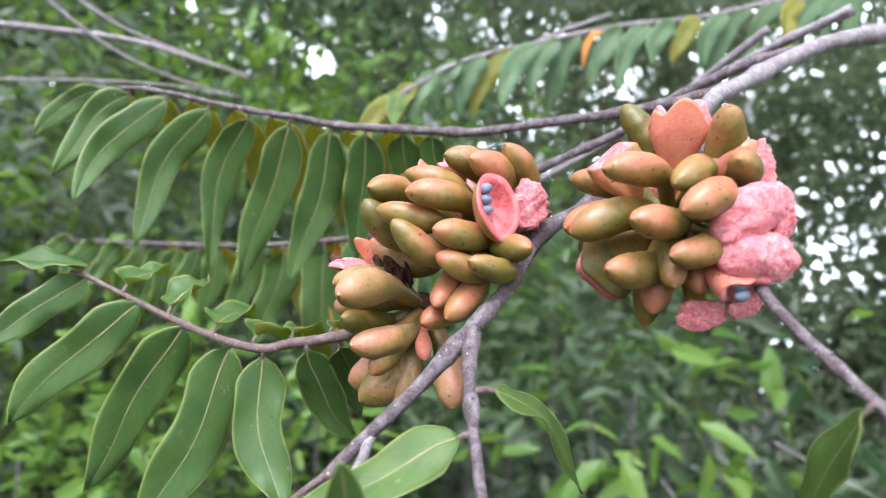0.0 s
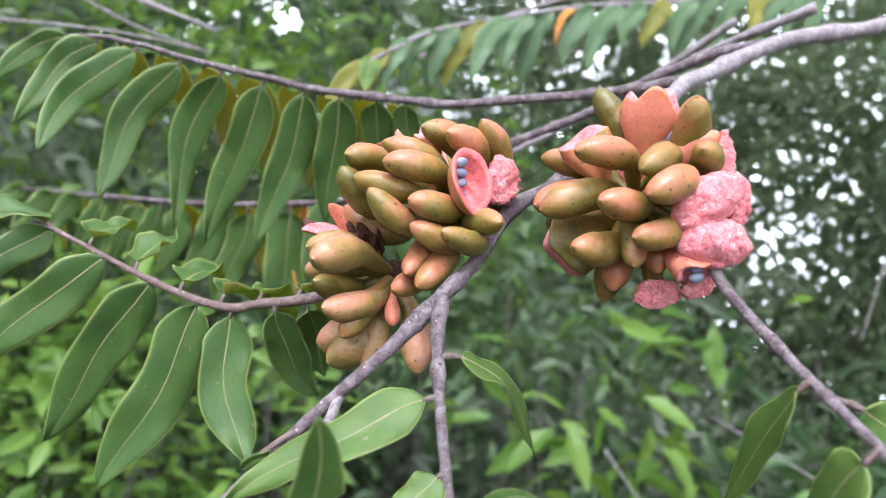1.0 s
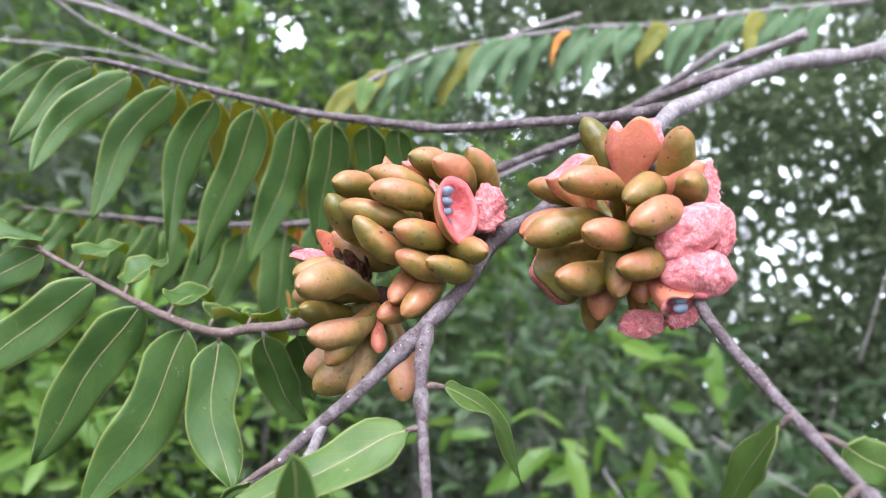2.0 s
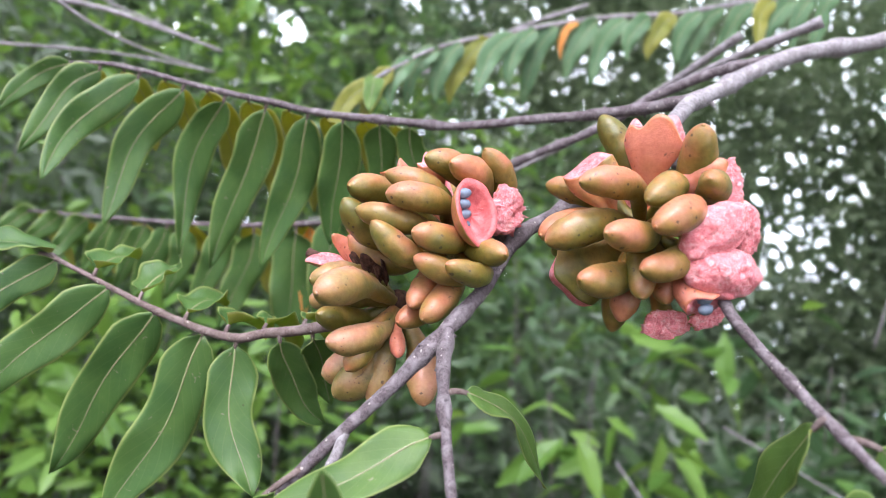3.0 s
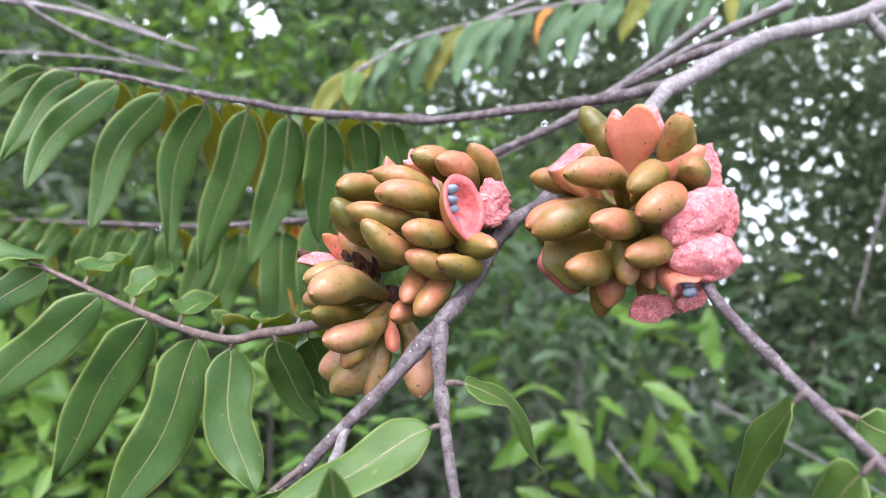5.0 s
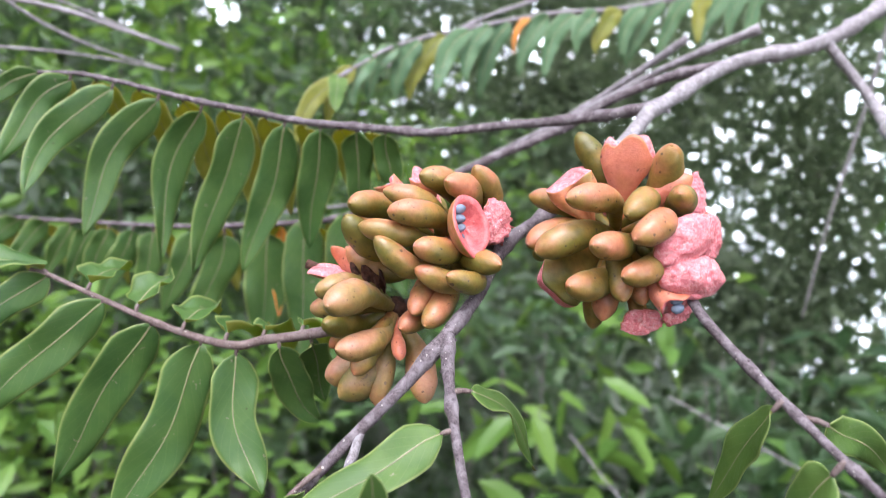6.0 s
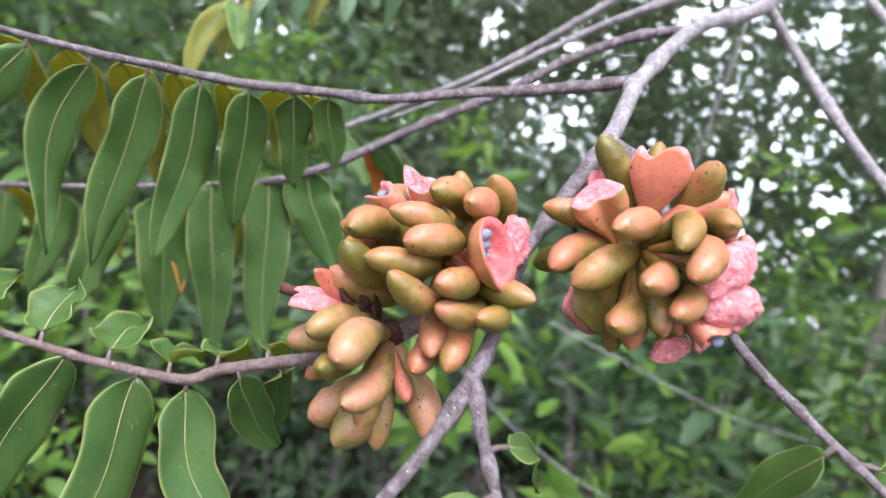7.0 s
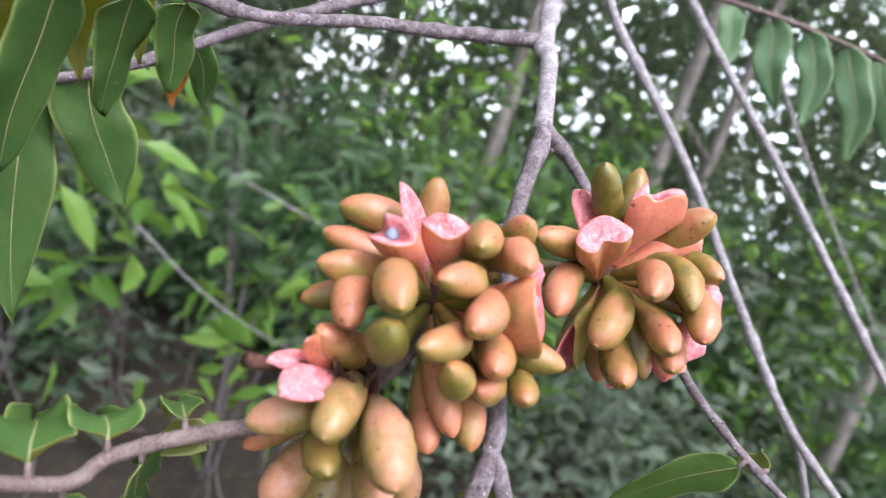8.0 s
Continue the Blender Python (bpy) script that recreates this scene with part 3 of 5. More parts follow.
def burst(on, root, tip, width, depth, across, label, mat=None, lining=None, **shape):
    POD_COUNT[0] += 1
    bm = burst_bm(Vector(root) * MM, Vector(tip) * MM, width * MM, depth * MM, across, POD_COUNT[0], **shape)
    return part("open_pod", bm, [mat or POD_RIPE, lining or FLESH], on, label)


def husk(on, at, out, along, wide, tall, dome, label, **shape):
    """A husk on its own short stalk from the heart of the cluster."""
    POD_COUNT[0] += 1
    at = Vector(at)
    ob = part("open_pod", husk_bm(at * MM, out, along, wide * MM, tall * MM, dome * MM, POD_COUNT[0], **shape), [POD_RIPE, FLESH], on, label)
    part("pod_stalk", tube([at * 0.08 * MM, at * 0.5 * MM, (at - Vector(out) * 1.0) * 0.97 * MM], 0.002, 0.0042, 0.003, 12, 0.1), POD_RIPE, ob)
    return ob


# heart of each cluster
heart_mid, heart_right, heart_low = (0.0124, 0.2801, 1.5197), (0.0876, 0.2510, 1.5331), (-0.0053, 0.2854, 1.4859)

mid = cluster(heart_mid, "cluster of olive and orange finger-shaped pods, one split with blue-grey seeds")
# beak and middle of each pod, and its radius, in millimetres from the heart
for tip, half, r in (((-31.5, -19.4, 21.2), (-20.8, -19.6, 19.8), 5.5), ((-29.6, -33.4, 11.9), (-16.5, -29.7, 12.7), 6.0),
                     ((-41.1, -25.7, 4.6), (-26.2, -26.0, 2.9), 5.5), ((-33.8, -32.7, 0.5), (-24.0, -30.6, -7.2), 5.6),
                     ((-17.5, -38.5, -1.5), (-7.0, -32.7, -2.5), 6.0), ((-15.5, -34.5, -11.2), (-7.2, -33.0, -13.7), 5.3),
                     ((-3.3, -45.8, -12.2), (5.9, -39.3, -14.1), 5.1), ((18.6, -46.0, -5.5), (14.9, -37.4, -5.3), 5.6)):
    pod(mid, tip, r, half, None, 32)
for tip, half, r in (((-45.5, -18.9, 13.9), (-35.6, -8.3, 14.8), 6.5), ((-47.0, -18.3, 8.5), (-38.8, -13.1, 0.0), 6.4),
                     ((-45.0, 8.0, -6.4), (-35.9, 6.1, -12.0), 6.0), ((-16.0, -20.1, 30.1), (-8.6, -16.0, 29.2), 6.2),
                     ((-5.8, -31.9, 27.9), (2.3, -24.3, 26.5), 6.1), ((8.2, -21.0, 36.9), (14.5, -15.7, 30.7), 6.0), ((13.0, 20.8, 37.2), (14.0, 20.0, 26.0), 5.8)):
    pod(mid, tip, r, half)
for tip, half, r in (((-20.7, 33.2, 22.7), (-13.7, 27.0, 22.4), 6.2), ((-22.7, 35.3, 12.8), None, 5.6), ((-39.7, 19.2, 9.9), (-31.9, 16.0, 9.1), 6.0),
                     ((-33.3, 28.1, -8.1), None, 5.2), ((-42.7, -1.6, -1.0), (-36.4, 4.9, 1.5), 5.8), ((-13.9, -31.1, -31.0), (-9.6, -21.5, -24.6), 5.6),
                     ((-18.1, -26.5, -38.6), (-10.6, -18.2, -34.2), 5.6), ((-9.0, -36.0, -35.2), (-2.4, -28.4, -28.2), 5.7)):
    pod(mid, tip, r, half)
split = burst(mid, (3, -15, 4), (6, -35, 10), 27, 18, (0.22, 0.0, -1.0), "split orange pod lined with pink flesh", lining=FLESH_RED, beak=0.05, floor=0.34, tilt=-0.22, round_lip=0.12, wrinkle=0.0006)
part("pod_stalk", tube([(0.001, -0.004, 0.002), (0.003, -0.015, 0.0), (0.003, -0.024, -0.002)], 0.002, 0.0040, 0.002, 10, 0.1), POD_RIPE, split)
for k, (x, y, z) in enumerate(((0.8, -34.4, 16.2), (1.2, -33.8, 12.2), (2.0, -32.8, 8.2), (2.4, -31.2, 4.2), (2.6, -29.6, 0.4))):
    part("seed", seed_bm((x * MM, y * MM, z * MM), (1, 0.25, 0.35 - 0.3 * (k % 2)), 0.0062, 0.0043), SEED, split, "blue-grey seed")
husk(mid, (19, -25, 13), (0.45, -0.88, 0.1), (1, 0.5, 0.6), 19, 20, 3, "bent-back shell of crumpled pink flesh", notch=0.45, notch_at=1.9, ruffle=0.8)
burst(mid, (-4, 1, 5), (-30, 4, 27), 17, 11, (0.31, -0.95, 0.0), "split orange pod with a seed showing", notches=((2.6, 0.16),), floor=0.16, round_lip=0.12)
part("seed", seed_bm((-0.0270, 0.0042, 0.0245), (1, 0.4, 0.2), 0.0055, 0.0042), SEED, mid, "blue-grey seed")
valve(mid, (-1, 5, 8), (-15, 16, 37), 12, (-0.2, -0.75, 0.5), 1.8, "orange pod shell with a pink lining", 1.6, 0.8)
burst(mid, (-4, -2, 8), (-14, -5, 32), 15, 8, (0.60, -0.78, 0.1), "burst pod with crumpled pink rim", heart=0.3, floor=0.08, wrinkle=0.0022, tilt=0.1)

right = cluster(heart_right, "large cluster of olive pods with burst pink fleshy husks")
for tip, half, r in (((-42.8, -19.4, -12.1), (-28.5, -17.6, -4.7), 6.9), ((-41.5, -1.9, -9.2), (-32.0, 3.0, -4.6), 6.5),
                     ((-35.6, -29.4, 10.8), (-19.9, -23.8, 13.4), 6.1), ((-13.2, -38.8, 6.4), (-1.4, -28.8, 14.1), 5.9),
                     ((-12.2, -46.5, -3.1), (0.3, -39.2, 3.9), 6.3), ((-26.9, -40.1, -6.8), (-10.8, -30.1, -6.0), 6.0),
                     ((-13.1, -40.8, -17.9), (-2.8, -35.8, -15.3), 5.7), ((-31.3, -31.1, -24.1), (-17.5, -22.1, -23.4), 6.6)):
    pod(right, tip, r, half)
for tip, half, r in (((-37.8, 17.2, 13.6), (-25.6, 11.9, 12.2), 5.8), ((-20.3, 9.3, 44.7), (-12.6, 7.8, 35.1), 6.0), ((7.5, -28.6, 38.2), (11.0, -19.7, 29.2), 7.0),
                     ((7.0, -40.3, 17.0), (13.2, -30.7, 16.2), 5.9)):
    pod(right, tip, r, half)
for tip, r in (((6.9, 4.7, 45.3), 5.6), ((-26.0, 37.8, -14.6), 6.2), ((-6.2, 0.4, -44.2), 6.2), ((-9.1, -16.1, -38.3), 6.4), ((24, -16, -32), 6.2)):
    pod(right, tip, r)
for tip, r in (((3, -28, -29), 5.4), ((-8, -32, -28), 5.8)):
    pod(right, tip, r)
pod(right, (20, -25, 27), 6.0, None, POD_RIPE)
burst(right, (-4, -1, -3), (-31, -8, -29), 26, 13, (-0.85, -0.1, 0.5), "olive split pod with an orange lip", POD, beak=0.14, notches=((0.6, 0.10),), pinch=0.35, floor=0.6, round_lip=0.2)
burst(right, (-1, -2, 6), (-5, -13, 43), 23, 13, (0.72, -0.69, 0.1), "broad orange pod shell split at its tip", beak=0.13, notches=((-1.95, 0.14), (1.95, 0.14)), pinch=0.5, floor=0.5, round_lip=0.24)
burst(right, (-11, -1, 1), (-25, -2, 20), 22, 13, (-0.85, 0.48, -0.16), "heart-shaped burst pod, pink inside", heart=0.9, floor=0.05, wrinkle=0.0014, tilt=-0.16)
valve(right, (-2, 6, 7), (-14, 20, 30), 17, (-0.45, -0.1, 0.8), 1.5, "burst pod shell with torn pink flesh", 2.4, 1.3, neck=0.5)
torn = "bent-back husk of crumpled pink flesh"
husk(right, (12.5, -38.5, -0.5), (-0.1, -1.0, 0.05), (1, 0, 0.75), 26, 17.5, 6, "upper lobe of a crackled pink husk", ruffle=0.15)
husk(right, (18.5, -37.5, -15.4), (0.0, -1.0, -0.12), (1, 0, -0.06), 26, 18, 7, "lower lobe of a crackled pink husk", ruffle=0.12)
husk(right, (28.5, -31, 2), (0.5, -0.86, 0.0), (1, 0.5, 0.2), 14, 20, 3, torn, ruffle=0.8)
husk(right, (26, -22, 17), (0.62, -0.75, 0.1), (1, 0.6, 0.3), 11, 21, 2, torn, ruffle=0.8)
valve(right, (8, -4, 6), (25, -17, 27), 15, (0.75, -0.6, -0.3), 1.9, "orange pod shell with a torn pink lining", 1.6, 1.0, neck=0.5)
husk(right, (7, -21, -37), (-0.05, -0.9, -0.15), (1, 0.1, 0.35), 17, 12, 2, torn, ruffle=0.4)
husk(right, (22, -23, -32), (0.25, -0.9, 0.1), (1, 0.1, 0.35), 15, 8, 1.5, torn, ruffle=0.5)
gaping = burst(right, (4, -13, -11), (14, -37, -28), 15, 12, (1.0, 0.2, 0.3), "split pod with two seeds in pink flesh", heart=0.2, floor=0.22, wrinkle=0.0014, tilt=0.1)
for x, y, z in ((13.2, -36.2, -25.2), (13.8, -36.6, -28.6)):
    part("seed", seed_bm((x * MM, y * MM, z * MM), (1, 0.2, 0.3), 0.0058, 0.0042), SEED, gaping, "blue-grey seed")

low = cluster(heart_low, "cluster of plump peach and olive pods with a dry calyx")
for tip, half, r, mat in (((-33, -43, 3.5), (-22.4, -29.5, 7.5), 7.6, POD_PALE), ((-38.9, -19.6, 7.0), (-30.5, -15.0, 8.7), 6.6, POD_PALE),
                          ((-33.5, -20.9, -6.7), (-25.1, -9.5, -9.0), 5.8, POD), ((-27.3, -34.9, -15.6), (-14.6, -25.1, -14.2), 6.3, POD_PALE),
                          ((-30.5, 3.0, -36.5), (-17.5, 4.2, -30.9), 8.6, POD_PALE), ((-23.1, -13.8, -41.5), (-12.0, -8.0, -32.0), 8.4, POD_PALE),
                          ((15.1, -24.9, -38.3), (13.5, -15.7, -27.3), 7.2, POD_PALE), ((-40.9, 8.2, -4.6), (-31.5, 3.4, -1.9), 6.2, POD_PALE)):
    pod(low, tip, r, half, mat, 33)
for tip, r, mat in (((-29.8, 17.8, -24.0), 5.0, POD), ((-18.3, -29.0, -27.0), 5.6, POD), ((-6.0, -14.0, -44.0), 6.0, POD_PALE)):
    pod(low, tip, r, None, mat)
pod(low, (2.0, -23.5, -20.0), 3.4, None, POD_RIPE, 14)
valve(low, (-10, -1, 8), (-44, -4, 12), 16, (-0.3, -0.3, 0.9), 1.7, "orange pod shell with pink lining", 3.0, 1.6, 0.05, neck=0.6)
valve(low, (-8, 3, 7), (-40, 7, 17), 12, (-0.2, -0.3, 0.9), 1.5, "orange pod shell with pink lining", 1.8, 1.0)
valve(low, (-6, 1, 6), (-34, -1, 27), 12, (-0.2, 0.9, 0.3), 1.6, "orange pod shell with pink lining", 1.8, 1.0)
part("stub", tube([(-0.012, 0.003, 0.008), (-0.028, 0.006, 0.013), (-0.045, 0.010, 0.017)], 0.0020, 0.0024, 0.003, 12, 0.25, 3), DRY, low, "dark dried-up pod stub")
rnd = random.Random(5)
for k in range(7):
    a = k * 0.9
    tip = Vector((-18 + 7 * math.cos(a), -8 + 8 * math.sin(a), 16 + 5 * rnd.random()))
    POD_COUNT[0] += 1
    part("calyx_lobe", valve_bm(Vector((-8, -3, 6)) * MM, tip * MM, 0.008, (math.cos(a), math.sin(a), 0.4), 1.5, 0.0008, 0.0015, k), [DRY, DRY], low, "crumpled dry brown calyx lobe")

# ---- the lines that the twigs follow ----
main_way = [(0.4200, 0.4700, 1.7750), (0.3069, 0.4165, 1.6992), (0.2187, 0.3872, 1.6628), (0.1468, 0.3442, 1.6159), (0.1351, 0.3326, 1.6087), (0.1237, 0.3228, 1.5957), (0.1124, 0.3133, 1.5838), (0.1050, 0.3085, 1.5775)]
right_way = [(0.1085, 0.3105, 1.5805), (0.1180, 0.3060, 1.5735), (0.1274, 0.3027, 1.5686), (0.1256, 0.2878, 1.5584), (0.1116, 0.2630, 1.5451), (0.1136, 0.2390, 1.5211), (0.1087, 0.2147, 1.5068), (0.1154, 0.2010, 1.4941), (0.1272, 0.1706, 1.4739), (0.1310, 0.1367, 1.4600)]
left_way = [(0.1085, 0.3105, 1.5805), (0.0994, 0.3038, 1.5726), (0.0804, 0.2951, 1.5544), (0.0602, 0.2830, 1.5365), (0.0400, 0.2661, 1.5223), (0.0268, 0.2529, 1.4990), (0.0138, 0.2415, 1.4832), (-0.0037, 0.2355, 1.4606), (-0.0202, 0.2333, 1.4414), (-0.0319, 0.2319, 1.4277), (-0.0600, 0.2304, 1.3919)]
fork_way = [(0.0138, 0.2415, 1.4832), (0.0130, 0.2300, 1.4693), (0.0156, 0.2185, 1.4501), (0.0195, 0.2081, 1.4310), (0.0236, 0.1986, 1.4139)]
spur_way = [(-0.0198, 0.2333, 1.4410), (-0.0219, 0.2286, 1.4330), (-0.0251, 0.2240, 1.4213)]
upper_way = [(0.1468, 0.3442, 1.6159), (0.1249, 0.3611, 1.6109), (0.0971, 0.3746, 1.6050), (0.0668, 0.3872, 1.6003), (0.0171, 0.3982, 1.5902), (-0.0118, 0.4096, 1.5902), (-0.0311, 0.4107, 1.5895), (-0.0547, 0.4146, 1.5890), (-0.0793, 0.4258, 1.5909), (-0.1054, 0.4234, 1.5927), (-0.1330, 0.4266, 1.5948), (-0.1629, 0.4335, 1.5988), (-0.1909, 0.4341, 1.6023), (-0.2223, 0.4477, 1.6061), (-0.2557, 0.4615, 1.6047)]
rear_way = [(0.2187, 0.3872, 1.6628), (0.1841, 0.4040, 1.6531), (0.1468, 0.4251, 1.6337), (0.1195, 0.4412, 1.6122), (0.0674, 0.4628, 1.5831), (0.0065, 0.4798, 1.5465), (-0.0317, 0.4961, 1.5312), (-0.0685, 0.5392, 1.5220), (-0.1714, 0.5968, 1.5075), (-0.2945, 0.6554, 1.4996), (-0.4129, 0.7172, 1.4937)]
low_way = [(0.0184, 0.2801, 1.5077), (0.0067, 0.2854, 1.4919), (-0.0173, 0.2894, 1.4779), (-0.0502, 0.3140, 1.4646), (-0.0703, 0.3218, 1.4591), (-0.0813, 0.3210, 1.4555), (-0.1022, 0.3355, 1.4547), (-0.1311, 0.3432, 1.4609), (-0.1585, 0.3494, 1.4694), (-0.1896, 0.3544, 1.4799), (-0.1997, 0.3575, 1.4813)]
bare_way = [(0.2220, 0.4648, 1.7015), (0.1777, 0.5213, 1.6594), (0.1365, 0.5562, 1.6284), (0.0567, 0.6486, 1.5782), (0.0000, 0.7131, 1.5544), (-0.0652, 0.7828, 1.5399), (-0.1272, 0.8516, 1.5283)]
second_way = [(0.2545, 0.4179, 1.7010), (0.2090, 0.4557, 1.6772), (0.1746, 0.4888, 1.6538), (0.1162, 0.5403, 1.6118), (0.0798, 0.5853, 1.5885)]
side_way = [(0.3069, 0.4165, 1.6992), (0.3339, 0.3982, 1.6571), (0.3038, 0.3280, 1.6021), (0.2990, 0.2827, 1.5602), (0.2890, 0.2236, 1.4986), (0.2839, 0.1721, 1.4468), (0.2871, 0.1289, 1.4154), (0.2941, 0.0924, 1.3889)]
sideb_way = [(0.2847, 0.1687, 1.4432), (0.2923, 0.1578, 1.4282), (0.2984, 0.1418, 1.4005), (0.3040, 0.1231, 1.3668)]
outer_way = [(0.3720, 0.4007, 1.7278), (0.3611, 0.3507, 1.6796), (0.3554, 0.2466, 1.5865), (0.3492, 0.1832, 1.5283), (0.3514, 0.1305, 1.4778), (0.3570, 0.0676, 1.4189)]
far_way = [(0.4754, 0.4219, 1.7099), (0.5026, 0.3366, 1.7072), (0.5244, 0.2784, 1.7018), (0.5388, 0.2307, 1.6942), (0.5606, 0.1654, 1.6765)]
back_way = [(0.5405, 0.7712, 1.9119), (0.3710, 0.7552, 1.8578), (0.2731, 0.7377, 1.8208), (0.1790, 0.7198, 1.7942), (0.0819, 0.6824, 1.7516), (0.0062, 0.6546, 1.7153), (-0.0355, 0.6262, 1.6797), (-0.0591, 0.6073, 1.6557)]
thin_way = [(0.1788, 0.7787, 1.8306), (0.0966, 0.7513, 1.7810), (0.0275, 0.7240, 1.7256), (-0.0478, 0.6867, 1.6713)]
loose_a = [(-0.5401, 0.6722, 1.7084), (-0.3535, 0.6697, 1.7063), (-0.2707, 0.6690, 1.6932), (-0.2111, 0.6686, 1.6806)]
loose_b = [(-0.3958, 0.6017, 1.7232), (-0.3465, 0.6361, 1.6901), (-0.2978, 0.6700, 1.6736), (-0.2313, 0.7034, 1.6659)]
loose_c = [(-0.5072, 0.6399, 1.6379), (-0.3779, 0.6715, 1.6596), (-0.2908, 0.6702, 1.6626), (-0.2147, 0.6693, 1.6587)]
loose_d = [(-0.4511, 0.7369, 1.7754), (-0.3769, 0.7371, 1.7381), (-0.3042, 0.7368, 1.7167), (-0.2315, 0.7365, 1.6952)]
loose_e = [(0.55, 1.02, 1.29), (0.64, 0.92, 1.25), (0.76, 0.79, 1.20), (0.84, 0.70, 1.19)]
loose_f = [(0.40, 1.07, 1.20), (0.47, 0.99, 1.12), (0.55, 0.91, 1.06), (0.64, 0.82, 1.02)]
loose_g = [(0.735, 0.84, 1.95), (0.73, 0.86, 1.81), (0.72, 0.90, 1.62), (0.715, 0.93, 1.45)]
loose_h = [(1.00, 0.45, 1.78), (1.01, 0.36, 1.65), (1.02, 0.23, 1.50), (1.03, 0.12, 1.38)]

# ---- the branch that carries the fruit ----
def twig(name, at, label, group="twigs of the tree"):
    ob = thing(name, at, label, "branch", group)
    WORLD.add(ob.name)
    return ob


branch = twig("fruiting_branch", main_way[0], "forked grey-brown woody branch carrying the fruit clusters")
part("main_stem", tube(main_way, 0.0060, 0.0042, 0.004, 14, 0.10, 1, 5), BARK_GREY, branch)
part("side_stem", tube(right_way, 0.0032, 0.0014, 0.003, 12, 0.12, 2, 6), BARK, branch)
part("side_stem", tube(left_way, 0.0039, 0.0021, 0.003, 12, 0.12, 3, 6), BARK, branch)
part("side_stem", tube(fork_way, 0.0023, 0.0018, 0.003, 12, 0.12, 4, 6), BARK, branch)
part("spur", tube(spur_way, 0.0022, 0.0017, 0.003, 10, 0.12, 5, 1), BARK_GREY, branch)
part("fruit_stalk", tube([left_way[4], ((left_way[4][0] + heart_mid[0]) / 2 + 0.002, (left_way[4][1] + heart_mid[1]) / 2 + 0.003, 1.523), heart_mid], 0.0036, 0.003, 0.002, 12, 0.15, 6, 1), BARK, branch)
part("fruit_stalk", tube([right_way[4], heart_right], 0.0034, 0.003, 0.002, 12, 0.15, 7, 0), BARK, branch)

twig_low = twig("leafy_twig", low_way[0], "slender brown twig with two rows of glossy green leaves")
part("stem", tube(low_way, 0.0036, 0.0011, 0.003, 12, 0.10, 8, 8), BARK_RED, twig_low)
twig_upper = twig("leafy_twig", upper_way[0], "long arching twig with a row of drooping green leaves")
part("stem", tube(upper_way, 0.0034, 0.0012, 0.004, 12, 0.10, 9, 14), BARK, twig_upper)
twig_rear = twig("leafy_twig", rear_way[0], "long twig behind with many drooping green leaves")
part("stem", tube(rear_way, 0.0034, 0.0013, 0.004, 12, 0.10, 10, 14), BARK, twig_rear)
twig_bare = twig("bare_twig", bare_way[0], "thin grey twig with few leaves")
part("stem", tube(bare_way, 0.0034, 0.0012, 0.005, 10, 0.10, 11, 8), BARK_GREY, twig_bare)
twig_second = twig("bare_twig", second_way[0], "thin grey bare twig")
part("stem", tube(second_way, 0.0034, 0.0012, 0.005, 10, 0.10, 12, 6), BARK_GREY, twig_second)
twig_side = twig("drooping_twig", side_way[0], "long grey twig hanging beside the fruit")
part("stem", tube(side_way, 0.0038, 0.0026, 0.005, 10, 0.10, 13, 9), BARK_GREY, twig_side)
part("side_stem", tube(sideb_way, 0.0026, 0.0020, 0.005, 10, 0.10, 14, 2), BARK_GREY, twig_side)
twig_outer = twig("drooping_twig", outer_way[0], "long grey twig hanging farther out")
part("stem", tube(outer_way, 0.0034, 0.0026, 0.005, 10, 0.10, 15, 9), BARK_GREY, twig_outer)
twig_far = twig("leafy_twig", far_way[0], "twig with drooping pale green leaves farther off")
part("stem", tube(far_way, 0.0026, 0.0016, 0.006, 8, 0.10, 16, 5), BARK_RED, twig_far)
twig_back = twig("leafy_twig", back_way[0], "arching twig with a fringe of hanging leaves behind")
part("stem", tube(back_way, 0.0040, 0.0016, 0.008, 8, 0.10, 17, 6), BARK_GREY, twig_back)
twig_thin = twig("bare_twig", thin_way[0], "thin bare twig behind the leaves")
part("stem", tube(thin_way, 0.0026, 0.0014, 0.008, 8, 0.10, 18, 4), BARK_GREY, twig_thin)
for way, r in ((loose_a, 0.0042), (loose_b, 0.0024), (loose_c, 0.0020), (loose_d, 0.0020), (loose_e, 0.0015), (loose_f, 0.0016), (loose_g, 0.003), (loose_h, 0.003)):
    ob = twig("bare_twig", way[0], "bare brown twig in the thicket")
    part("stem", tube(way, r, r * 0.4, 0.01, 8, 0.10, 19, 4), BARK_GREY, ob)

# leaves, one by one: foot on the twig, base, middle, tip, width, facing
leaf(twig_upper, (-0.0123, 0.4096, 1.5902), (-0.0124, 0.4101, 1.5874), (-0.0079, 0.4207, 1.5697), (-0.0017, 0.4285, 1.5481), 0.0185, (0.01, -0.99, -0.16), taper=3.6)
leaf(twig_upper, (-0.0317, 0.4108, 1.5895), (-0.0315, 0.4115, 1.5864), (-0.0282, 0.4257, 1.5638), (-0.0223, 0.4393, 1.5333), 0.0205, (0.06, -0.99, -0.14), taper=3.4)
leaf(twig_upper, (-0.0553, 0.4149, 1.5891), (-0.0553, 0.4156, 1.5851), (-0.0556, 0.4325, 1.5480), (-0.0554, 0.4455, 1.5051), 0.0250, (0.12, -0.99, -0.10), taper=2.8)
